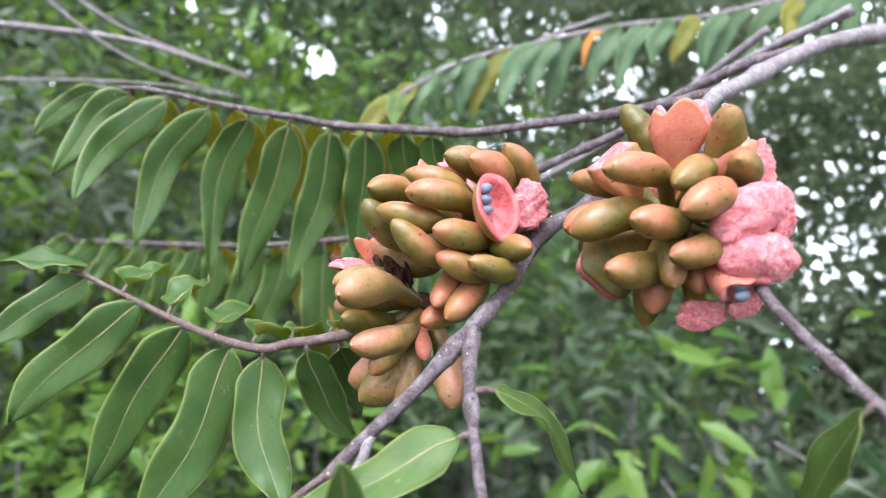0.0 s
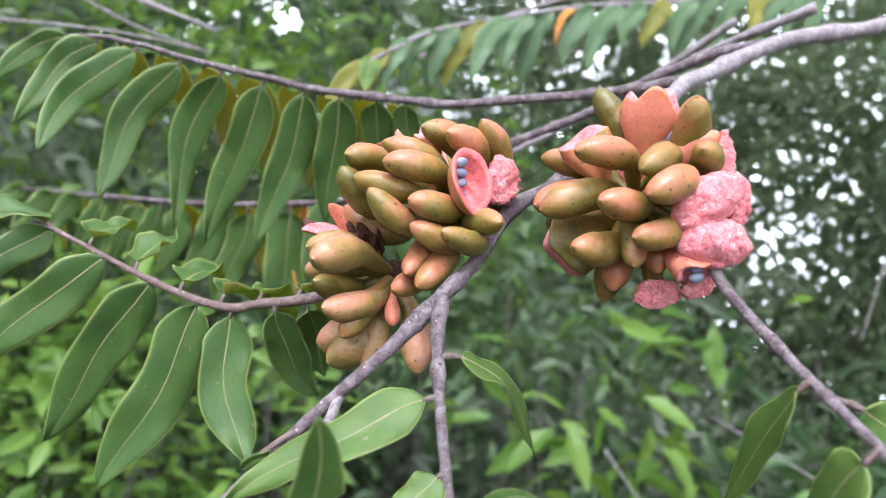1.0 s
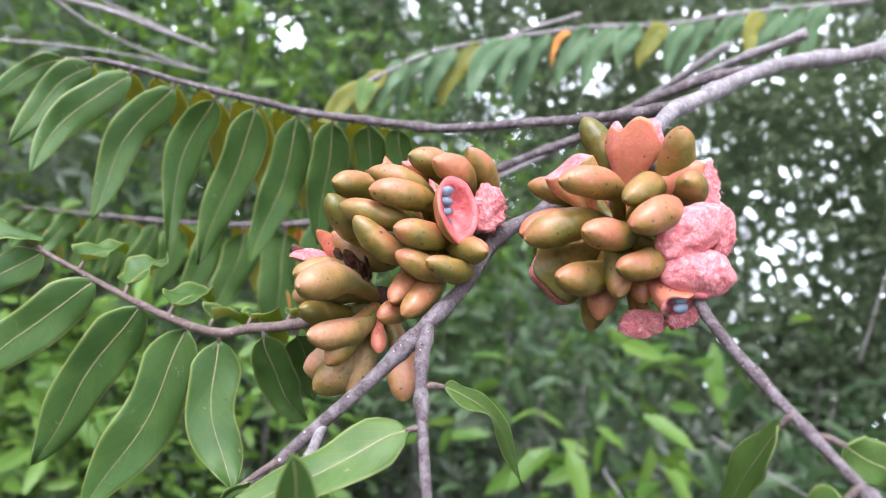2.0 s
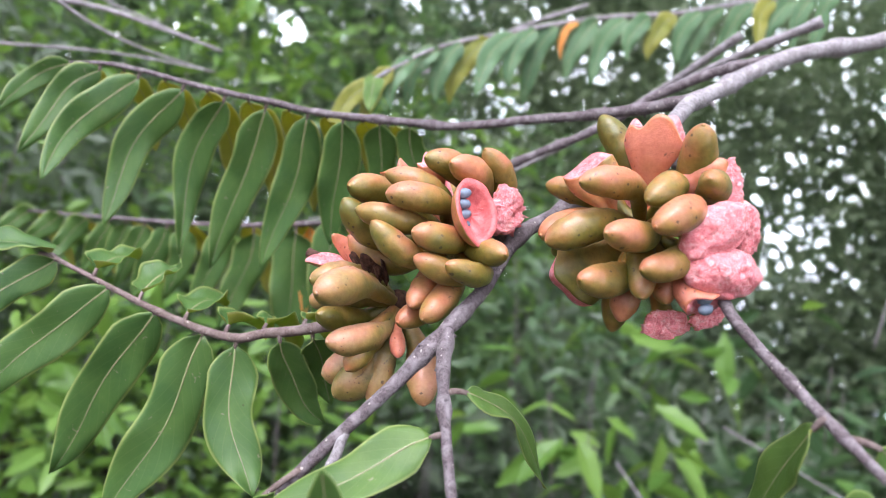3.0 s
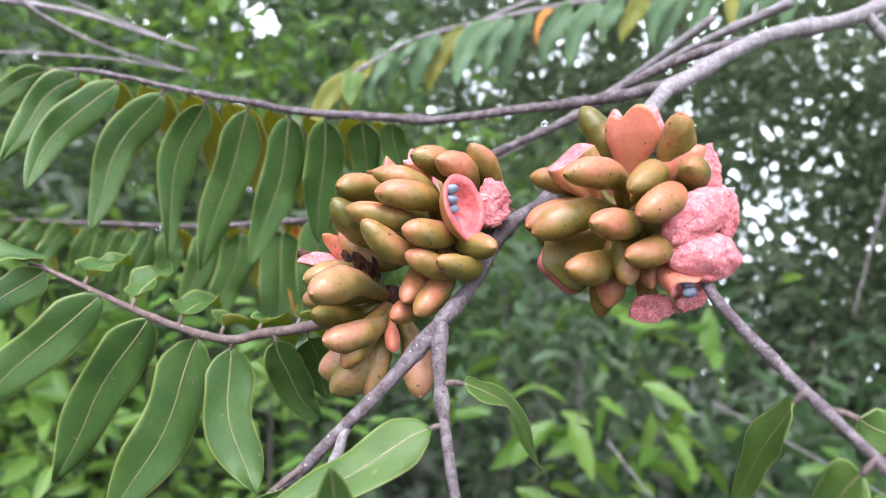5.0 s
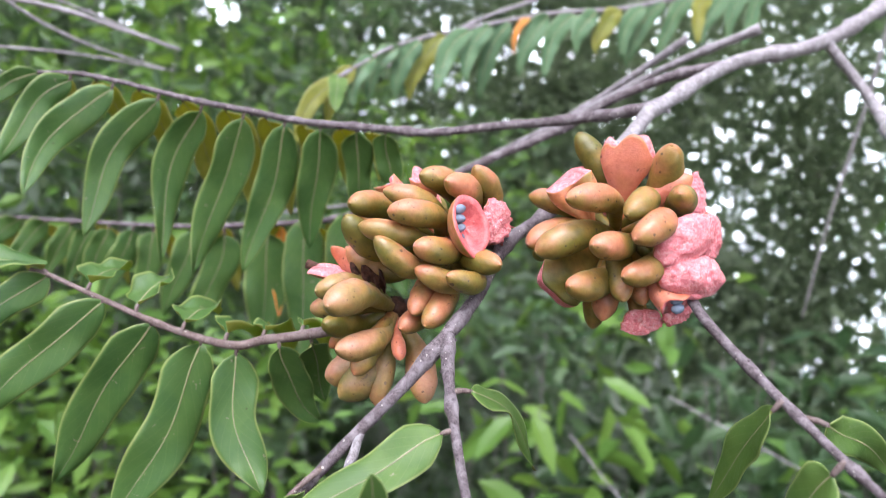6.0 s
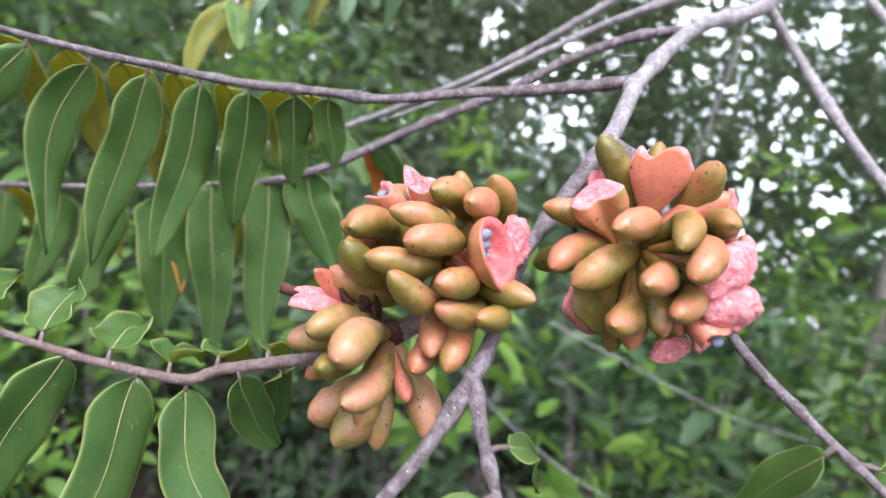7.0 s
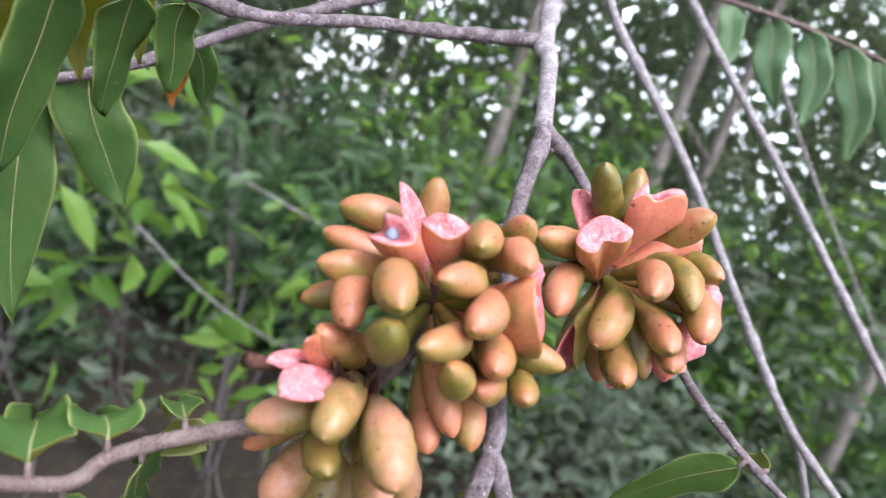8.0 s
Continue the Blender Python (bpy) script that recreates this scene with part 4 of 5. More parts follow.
leaf(twig_upper, (-0.0793, 0.4258, 1.5909), (-0.0797, 0.4266, 1.5867), (-0.0873, 0.4400, 1.5357), (-0.0982, 0.4413, 1.4833), 0.0262, (0.18, -0.98, -0.07), taper=2.5)
leaf(twig_upper, (-0.1061, 0.4235, 1.5927), (-0.1066, 0.4245, 1.5872), (-0.1194, 0.4374, 1.5358), (-0.1310, 0.4380, 1.4793), 0.0265, (0.25, -0.97, -0.07), taper=2.5)
leaf(twig_upper, (-0.1337, 0.4268, 1.5949), (-0.1343, 0.4278, 1.5887), (-0.1511, 0.4397, 1.5471), (-0.1539, 0.4371, 1.4856), 0.0235, (0.31, -0.95, -0.09), taper=2.3)
leaf(twig_upper, (-0.1629, 0.4335, 1.5988), (-0.1632, 0.4344, 1.5937), (-0.1899, 0.4365, 1.5499), (-0.1989, 0.4237, 1.4993), 0.0240, (0.38, -0.92, -0.10), taper=2.5)
leaf(twig_upper, (-0.1925, 0.4348, 1.6025), (-0.1926, 0.4359, 1.5975), (-0.2182, 0.4222, 1.5645), (-0.2206, 0.3886, 1.5220), 0.0225, (0.44, -0.89, -0.13), taper=2.7)
leaf(twig_upper, (-0.2248, 0.4488, 1.6060), (-0.2242, 0.4500, 1.6017), (-0.2413, 0.4360, 1.5763), (-0.2473, 0.4074, 1.5365), 0.0200, (0.47, -0.87, -0.14), taper=2.7)
leaf(twig_upper, (-0.2480, 0.4583, 1.6050), (-0.2481, 0.4583, 1.6046), (-0.2689, 0.4491, 1.5881), (-0.2748, 0.4300, 1.5620), 0.0150, (0.49, -0.85, -0.16), taper=2.7)
leaf(twig_rear, (-0.0053, 0.4848, 1.5418), (-0.0061, 0.4850, 1.5428), (0.0030, 0.4868, 1.5082), (0.0217, 0.4845, 1.4741), 0.0334, (-0.21, -0.97, 0.12), taper=2.8)
leaf(twig_rear, (-0.0297, 0.4953, 1.5320), (-0.0305, 0.4956, 1.5352), (-0.0289, 0.4922, 1.4817), (-0.0266, 0.4859, 1.4115), 0.0312, (-0.14, -0.98, 0.17), taper=2.8)
leaf(twig_rear, (-0.0638, 0.5337, 1.5232), (-0.0643, 0.5338, 1.5253), (-0.0614, 0.5301, 1.4733), (-0.0592, 0.5231, 1.3980), 0.0328, (-0.07, -0.98, 0.18), taper=2.8)
leaf(twig_rear, (-0.0975, 0.5554, 1.5179), (-0.0959, 0.5558, 1.5091), (-0.0948, 0.5553, 1.4694), (-0.0927, 0.5547, 1.4066), 0.0384, (0.15, -0.99, 0.06), taper=2.8)
leaf(twig_rear, (-0.1371, 0.5776, 1.5123), (-0.1355, 0.5779, 1.5037), (-0.1400, 0.5780, 1.4669), (-0.1550, 0.5788, 1.4169), 0.0308, (0.21, -0.98, 0.06), taper=2.8)
leaf(twig_rear, (-0.1687, 0.5953, 1.5079), (-0.1669, 0.5958, 1.5026), (-0.1726, 0.5960, 1.4718), (-0.1833, 0.5965, 1.4238), 0.0265, (0.26, -0.97, 0.05), taper=2.8)
leaf(twig_rear, (-0.2061, 0.6133, 1.5053), (-0.2044, 0.6138, 1.4985), (-0.2067, 0.6138, 1.4718), (-0.2157, 0.6142, 1.4334), 0.0235, (0.30, -0.95, 0.05), taper=2.8)
leaf(twig_rear, (-0.2251, 0.6223, 1.5040), (-0.2251, 0.6223, 1.4978), (-0.2343, 0.6228, 1.4702), (-0.2482, 0.6236, 1.4281), 0.0232, (0.33, -0.94, 0.05), taper=2.8)
leaf(twig_rear, (-0.2503, 0.6344, 1.5024), (-0.2501, 0.6344, 1.4966), (-0.2572, 0.6348, 1.4722), (-0.2716, 0.6357, 1.4347), 0.0215, (0.35, -0.93, 0.04), taper=2.8)
leaf(twig_rear, (-0.2724, 0.6449, 1.5010), (-0.2711, 0.6454, 1.4961), (-0.2774, 0.6457, 1.4720), (-0.2878, 0.6463, 1.4429), 0.0196, (0.37, -0.93, 0.04), taper=2.8)
leaf(twig_rear, (-0.2914, 0.6539, 1.4998), (-0.2906, 0.6542, 1.4957), (-0.2975, 0.6546, 1.4746), (-0.3124, 0.6555, 1.4445), 0.0209, (0.39, -0.92, 0.04), taper=2.8)
leaf(twig_rear, (-0.3158, 0.6665, 1.4985), (-0.3164, 0.6662, 1.4957), (-0.3334, 0.6675, 1.4779), (-0.3420, 0.6479, 1.4485), 0.0212, (0.43, -0.90, 0.03), taper=2.8)
leaf(twig_rear, (-0.3491, 0.6840, 1.4969), (-0.3492, 0.6839, 1.4951), (-0.3687, 0.6853, 1.4789), (-0.3709, 0.6552, 1.4551), 0.0206, (0.45, -0.89, 0.03), taper=2.8)
leaf(twig_rear, (-0.3886, 0.7046, 1.4949), (-0.3878, 0.7050, 1.4946), (-0.4070, 0.7065, 1.4845), (-0.4142, 0.6767, 1.4601), 0.0200, (0.48, -0.88, 0.02), taper=2.8)
leaf(twig_rear, (0.0330, 0.4724, 1.5625), (0.0322, 0.4726, 1.5635), (0.0522, 0.4842, 1.5517), (0.0651, 0.4970, 1.5280), 0.0177, (-0.31, -0.95, 0.02), taper=2.8)
leaf(twig_low, (-0.0620, 0.3186, 1.4614), (-0.0609, 0.3181, 1.4567), (-0.0530, 0.3308, 1.4335), (-0.0353, 0.3472, 1.4117), 0.0195, (0.14, -0.97, 0.20), taper=3.6)
leaf(twig_low, (-0.0824, 0.3217, 1.4555), (-0.0827, 0.3210, 1.4512), (-0.0772, 0.3150, 1.4162), (-0.0622, 0.3000, 1.3856), 0.0240, (0.19, -0.95, 0.25), taper=3.6)
leaf(twig_low, (-0.1022, 0.3355, 1.4547), (-0.1030, 0.3350, 1.4526), (-0.1175, 0.3308, 1.4042), (-0.1356, 0.3269, 1.3552), 0.0283, (0.29, -0.92, 0.26), taper=3.6)
leaf(twig_low, (-0.1303, 0.3431, 1.4607), (-0.1308, 0.3428, 1.4597), (-0.1539, 0.3495, 1.4155), (-0.1769, 0.3513, 1.3678), 0.0265, (0.38, -0.90, 0.22), taper=3.6)
leaf(twig_low, (-0.1585, 0.3494, 1.4694), (-0.1585, 0.3493, 1.4688), (-0.1876, 0.3408, 1.4360), (-0.2081, 0.3320, 1.4043), 0.0247, (0.46, -0.87, 0.17), taper=3.6)
leaf(twig_low, (-0.1896, 0.3544, 1.4799), (-0.1895, 0.3544, 1.4793), (-0.2080, 0.3452, 1.4617), (-0.2224, 0.3260, 1.4430), 0.0185, (0.50, -0.86, 0.10), taper=3.6)
leaf(twig_low, (-0.0460, 0.3109, 1.4663), (-0.0445, 0.3105, 1.4620), (-0.0409, 0.3410, 1.4431), (-0.0337, 0.3517, 1.4208), 0.0166, (0.10, -0.98, 0.17), taper=3.6)
leaf(branch, (0.0160, 0.2175, 1.4481), (0.0109, 0.2177, 1.4470), (-0.0171, 0.2098, 1.4328), (-0.0488, 0.2022, 1.4086), 0.0183, (0.02, -0.66, 0.75), [LEAF_LIGHTER, LEAF_UNDER])
leaf(branch, (0.0141, 0.2253, 1.4614), (0.0221, 0.2245, 1.4628), (0.0443, 0.2426, 1.4493), (0.0671, 0.2706, 1.4166), 0.0130, (-0.14, -0.69, 0.71), [LEAF_LIGHTER, LEAF_UNDER])
leaf(branch, (0.0208, 0.2049, 1.4253), (0.0180, 0.2050, 1.4246), (0.0111, 0.2005, 1.4179), (0.0023, 0.1961, 1.4084), 0.0131, (-0.06, -0.62, 0.78), [LEAF_LIGHTER, LEAF_UNDER])
leaf(branch, (0.1248, 0.1768, 1.4780), (0.1221, 0.1781, 1.4744), (0.1253, 0.1977, 1.4521), (0.1289, 0.2222, 1.4221), 0.0161, (-0.37, -0.59, 0.71), [LEAF_LIGHTER, LEAF_UNDER])
leaf(branch, (0.1294, 0.1506, 1.4657), (0.1261, 0.1521, 1.4609), (0.1256, 0.1620, 1.4470), (0.1268, 0.1818, 1.4201), 0.0155, (-0.41, -0.54, 0.73), [LEAF_LIGHTER, LEAF_UNDER])
leaf(twig_far, (0.4949, 0.3607, 1.7080), (0.4952, 0.3606, 1.7066), (0.4793, 0.3511, 1.6802), (0.4614, 0.3398, 1.6448), 0.0244, (-0.96, -0.27, -0.11), [LEAF_PALE, LEAF_PALE])
leaf(twig_far, (0.5060, 0.3276, 1.7064), (0.5066, 0.3275, 1.7020), (0.5042, 0.3148, 1.6731), (0.5024, 0.2925, 1.6298), 0.0307, (-0.97, -0.21, -0.10), [LEAF_PALE, LEAF_PALE])
leaf(twig_far, (0.5177, 0.2963, 1.7035), (0.5179, 0.2967, 1.7012), (0.5180, 0.2781, 1.6694), (0.5069, 0.2679, 1.6205), 0.0284, (-0.98, -0.15, -0.10), [LEAF_PALE, LEAF_PALE])
leaf(twig_far, (0.5292, 0.2625, 1.6992), (0.5293, 0.2630, 1.6979), (0.5285, 0.2401, 1.6559), (0.5199, 0.2237, 1.6035), 0.0300, (-0.99, -0.10, -0.08), [LEAF_PALE, LEAF_PALE])
leaf(twig_far, (0.5377, 0.2344, 1.6948), (0.5377, 0.2346, 1.6950), (0.5359, 0.2164, 1.6586), (0.5392, 0.1871, 1.6170), 0.0297, (-0.99, -0.07, -0.08), [LEAF_PALE, LEAF_PALE])
leaf(twig_far, (0.5472, 0.2056, 1.6874), (0.5471, 0.2052, 1.6883), (0.5469, 0.1857, 1.6539), (0.5487, 0.1585, 1.6120), 0.0294, (-1.00, -0.02, -0.07), [LEAF_PALE, LEAF_PALE])
leaf(twig_bare, (0.0523, 0.6536, 1.5763), (0.0528, 0.6535, 1.5740), (0.0741, 0.6392, 1.5408), (0.0788, 0.6349, 1.5256), 0.0159, (-0.27, -0.96, 0.04))

leaf(branch, Vector(left_way[-2]) + Vector((0, 0, -0.01)), (-0.0178, 0.1685, 1.4113), (-0.0194, 0.1588, 1.4348), (-0.0210, 0.1491, 1.4557), 0.0145, (0.05, -0.93, 0.36), None, 0.05, 0.03, True)
leaf(branch, Vector(fork_way[-1]), (0.0311, 0.1896, 1.4147), (0.0338, 0.1795, 1.4282), (0.0426, 0.1688, 1.4344), 0.0068, (-0.20, -0.91, 0.35))
leaf(branch, Vector(left_way[-2]), (-0.0492, 0.2213, 1.4139), (-0.0440, 0.2159, 1.4196), (-0.0391, 0.2105, 1.4257), 0.0039, (0.14, -0.93, 0.33), None, 0.5, 0.05)
leaf(branch, Vector(right_way[-2]), (0.1362, 0.1684, 1.4729), (0.1565, 0.1755, 1.4643), (0.1789, 0.1829, 1.4528), 0.0132, (-0.69, -0.67, 0.27), [LEAF_LIGHTER, LEAF_UNDER])

# short folded leaves on the upper side of the low twig, sloping away behind it
for i, f, w, length, rise, drop, face, cup in ((8, -0.3, 0.024, 0.030, 0.007, 0.006, (-0.1, -0.3, 0.95), 0.36), (8, 0.65, 0.025, 0.026, 0.010, 0.014, (-0.3, -0.5, 0.8), 0.32),
                                               (7, 0.59, 0.026, 0.032, 0.006, 0.002, (-0.1, -0.25, 0.96), 0.36), (6, 0.6, 0.024, 0.036, 0.001, -0.010, (-0.1, -0.1, 0.98), 0.40),
                                               (4, 0.0, 0.022, 0.034, -0.002, -0.018, (-0.1, -0.05, 0.99), 0.34), (3, 0.0, 0.014, 0.034, -0.004, -0.022, (-0.1, -0.05, 0.99), 0.30)):
    foot = Vector(low_way[i]).lerp(Vector(low_way[i - 1]), f) if f >= 0 else Vector(low_way[i]).lerp(Vector(low_way[i + 1]), -f)
    base = foot + Vector((0.0005, 0.002, 0.0048))
    away = Vector((0.45, 0.89, 0)) * length
    leaf(twig_low, foot, base, base + away * 0.45 + Vector((0, 0, rise)), base + away * 0.9 + Vector((0, 0, drop)), w * 0.92, face, [LEAF, LEAF_YELLOW], 0.02, 0.10, taper=2.2, cup=cup)
foot = Vector(low_way[9])
leaf(twig_low, foot, foot + Vector((-0.003, 0, 0.002)), foot + Vector((-0.022, -0.002, 0.006)), foot + Vector((-0.048, -0.004, 0.000)), 0.020, (0.1, -0.35, 1), None, 0.25, 0.12)
foot = Vector(back_way[-1])
leaf(twig_back, foot, (-0.0519, 0.6025, 1.6617), (-0.051, 0.578, 1.645), (-0.0483, 0.5577, 1.6208), 0.017, (0.1, -0.9, 0.3), [LEAF_LIGHTER, LEAF_YELLOW])

# yellowish leaves on the far side of the upper twig
for k in range(5, 14):
    a, b = Vector(upper_way[k]), Vector(upper_way[k + 1])
    foot = a.lerp(b, 0.5)
    base = foot + Vector((0, 0.004, -0.002))
    length = (0.04, 0.055, 0.07, 0.08, 0.085, 0.08, 0.075, 0.06, 0.04)[k - 5]
    tip = base + Vector((0.25, 0.55, -0.78)) * length
    leaf(twig_upper, foot, base, (base + tip) / 2 + Vector((0, 0.008, 0.01)), tip, length * 0.29, (-0.1, -0.8, -0.55), [LEAF_YELLOW, LEAF_YELLOW])

# leaves of the rear twig's far side, and one that is dying
for k in range(6, 10):
    a, b = Vector(rear_way[k]), Vector(rear_way[k + 1])
    for f in (0.25, 0.75):
        foot = a.lerp(b, f)
        base = foot + Vector((0, 0.004, -0.002))
        tip = base + Vector((0.02, 0.045, -0.06))
        leaf(twig_rear, foot, base, (base + tip) / 2 + Vector((0, 0.006, 0.008)), tip, 0.02, (-0.1, -0.8, -0.5), [LEAF_YELLOW, LEAF_YELLOW])

dying = "narrow orange dying leaf"
leaf(twig_rear, (-0.0850, 0.5484, 1.5197), (-0.0850, 0.5560, 1.5165), (-0.0840, 0.5590, 1.4780), (-0.0810, 0.5530, 1.4380), 0.013, (0.1, -0.99, 0.1), [LEAF_ORANGE, LEAF_ORANGE], label=dying)
leaf(twig_rear, (0.0350, 0.4720, 1.5636), (0.0345, 0.4800, 1.5600), (0.0440, 0.4960, 1.5440), (0.0540, 0.5060, 1.5240), 0.011, (-0.5, -0.85, 0.1), [LEAF_ORANGE, LEAF_ORANGE], label=dying)

# fringe of the twig behind
rnd = random.Random(11)
path = smooth_path(back_way, 0.028)
for k, foot in enumerate(path[2:-1]):
    base = foot + Vector((0, -0.003, -0.004))
    length = 0.085 if k < len(path) * 0.7 else 0.07
    if abs(foot.x - 0.145) < 0.015:
        length = 0.055
    tip = base + Vector((-0.35 + rnd.uniform(-0.1, 0.1), -0.15 + rnd.uniform(-0.2, 0.2), -0.9)).normalized() * length * rnd.uniform(0.8, 1.15)
    mats = [LEAF_ORANGE, LEAF_ORANGE] if abs(foot.x - 0.145) < 0.015 else [LEAF_YELLOW, LEAF_YELLOW] if k % 4 == 3 or k > len(path) - 6 else [LEAF_PALE, LEAF_PALE]
    leaf(twig_back, foot, base, (base + tip) / 2 + Vector((-0.008, -0.004, 0.006)), tip, length * (0.15 if mats and mats[0] == LEAF_ORANGE else 0.27), (0.1, -0.95, 0.2), mats)

# ---- ground ----
def level(x, y):
    """Height of the soil: level under the branch, falling away to the right and ahead."""
    d = math.hypot(x, y)
    turn = math.degrees(math.atan2(x, y))
    side = min(1, max(0, (turn + 10) / 40)) if turn < 130 else min(1, max(0, (170 - turn) / 40))
    return -side * min(6.0, 0.24 * max(0.0, d - 2.0))


bm = bmesh.new()
size, n = 60.0, 60
for i in range(n + 1):
    for j in range(n + 1):
        x, y = ((2 * i / n - 1) ** 3) * size * 5, ((2 * j / n - 1) ** 3) * size * 5
        h = 0.10 * noise.noise(Vector((x * 0.9, y * 0.9, 0))) + 0.05 * noise.noise(Vector((x * 3, y * 3, 2)))
        bm.verts.new((x, y, h + level(x, y)))
bm.verts.ensure_lookup_table()
for i in range(n):
    for j in range(n):
        a = i * (n + 1) + j
        bm.faces.new((bm.verts[a], bm.verts[a + n + 1], bm.verts[a + n + 2], bm.verts[a + 1]))
tagged(part("ground", bm, SOIL, None), "bare brown soil with leaf litter", "ground", kind="structure")


# ---- thicket behind ----
# where the wood lets the sky through: turn to the right and height in degrees, as seen from the branch, and radius
GAPS = np.array(((-21.7, 18.5, 1.0), (-10.6, 16, 2.0), (-10.3, 19.5, 1.0), (-6.3, 16.2, 1.3), (-1, 20.5, 1.8), (3.5, 20.5, 1.3), (16.2, 16.6, 2.6), (21.6, 17.9, 1.3),
                 (25, 11, 2.5), (33, 4.6, 1.3), (36.4, 1.5, 1.1), (31.5, 2.5, 1.0), (40.6, 13, 1.7), (50.4, 11.7, 2.2), (47.5, 0.4, 1.7), (42.5, -4, 2.2), (39.5, -7.4, 1.0),
                 (46.6, -1.6, 1.6), (57.2, -3.1, 2.2), (59.8, -4.8, 1.5), (64.9, -2.4, 2.5), (66.5, 3.7, 2.0), (76, 0.6, 1.6), (79, 6.2, 1.5),
                 (53, 0, 1.6), (61, 2, 1.5), (71, 1, 1.3), (50, -4, 1.0)))


def open_sky(places, seed):
    """Which of these places would close a gap in the wood; the gaps have ragged edges and a few leaves within."""
    r = np.random.RandomState(seed)
    x, y, z = places[:, 0] + 0.08, places[:, 1] - 0.06, places[:, 2] - 1.55
    d = np.hypot(x, y)
    turn, rise = np.degrees(np.arctan2(x, y)), np.degrees(np.arctan2(z, d))
    out = np.zeros(len(places), bool)
    for g_turn, g_rise, g in GAPS:
        off = np.hypot((turn - g_turn) * np.cos(np.radians(rise)), rise - g_rise) / (g * 0.78)
        out |= (off < r.uniform(0.15, 1.35, len(places))) & (r.uniform(0, 1, len(places)) < 0.86)
    return out & (d > 2.4)


def foliage(count, centre, spread, length, seed, mat, name, parent, drop=0.35, clump=0.0, ratio=0.34, plain=False, origin=None):
    """Many small leaves, each folded along its midrib, scattered about a point in clumps."""
    r = np.random.RandomState(seed)
    cl = max(1, int(count * clump)) if clump else count
    hubs = r.normal(0, 1, (cl, 3)) * np.array(spread) * 0.55 + np.array(centre)
    at = hubs[r.randint(0, cl, count)] + (r.normal(0, 1, (count, 3)) * length * 0.9 if clump else 0)
    if origin is not None:
        at = at[~open_sky(at + np.array(origin), seed)]
        count = len(at)
    way = r.normal(0, 1, (count, 3))
    way[:, 2] = way[:, 2] * 0.5 - drop
    way /= np.linalg.norm(way, axis=1)[:, None]
    nrm = r.normal(0, 0.6, (count, 3)) + np.array((0, -0.25, 0.8))
    side = np.cross(way, nrm)
    side /= np.linalg.norm(side, axis=1)[:, None]
    nrm = np.cross(side, way)
    ln = (length * r.uniform(0.6, 1.25, count))[:, None]
    w = ln * ratio * 0.5
    sag = -nrm * ln * 0.12
    if plain:
        rows = [at, at + way * ln * 0.45 + side * w + nrm * w * 0.4, at + way * ln + sag, at + way * ln * 0.45 - side * w + nrm * w * 0.4]
        quad = np.array(((0, 2, 1), (0, 3, 2)))
    else:
        rows = [at, at + way * ln * 0.3 + side * w + nrm * w * 0.35, at + way * ln * 0.3 - side * w + nrm * w * 0.35,
                at + way * ln * 0.35, at + way * ln * 0.7 + side * w * 0.8 + nrm * w * 0.2 + sag * 0.5, at + way * ln * 0.7 - side * w * 0.8 + nrm * w * 0.2 + sag * 0.5,
                at + way * ln * 0.7 + sag * 0.4, at + way * ln + sag]
        quad = np.array(((0, 3, 1), (0, 2, 3), (1, 3, 4), (3, 6, 4), (3, 2, 5), (3, 5, 6), (4, 6, 7), (6, 5, 7)))
    verts = np.stack(rows, 1).reshape(-1, 3)
    faces = (quad[None] + (np.arange(count) * len(rows))[:, None, None]).reshape(-1, 3)
    me = bpy.data.meshes.new(name)
    me.from_pydata(verts.tolist(), [], faces.tolist())
    me.materials.append(mat)
    ob = new(name, me)
    ob.parent = parent
    return ob


def bush(x, y, height, width, count, length, mat, seed, label, stems=4, base=0.0, ratio=0.34, plain=False):
    ob = thing("bush", (x, y, level(x, y)), label, "bush", "bushes of the thicket")
    r = random.Random(seed)
    for k in range(stems):
        a = r.uniform(0, 6.28)
        top = Vector((math.cos(a) * width * 0.6, math.sin(a) * width * 0.6, height * r.uniform(0.75, 1.05)))
        mid_way = Vector((top.x * 0.35, top.y * 0.35, top.z * 0.55))
        bend = Vector((r.uniform(-0.12, 0.12), r.uniform(-0.12, 0.12), 0))
        part("stem", tube([(0, 0, -0.05), mid_way * 0.5 + bend, mid_way, top], 0.0032, 0.0015, 0.06, 6, 0.1, seed + k), BARK, ob)
    foliage(count, (0, 0, base + (height - base) * 0.55), (width, width, (height - base) * 0.62), length, seed, mat, "crown", ob, clump=0.07, ratio=ratio, plain=plain, origin=ob.location)
    return ob


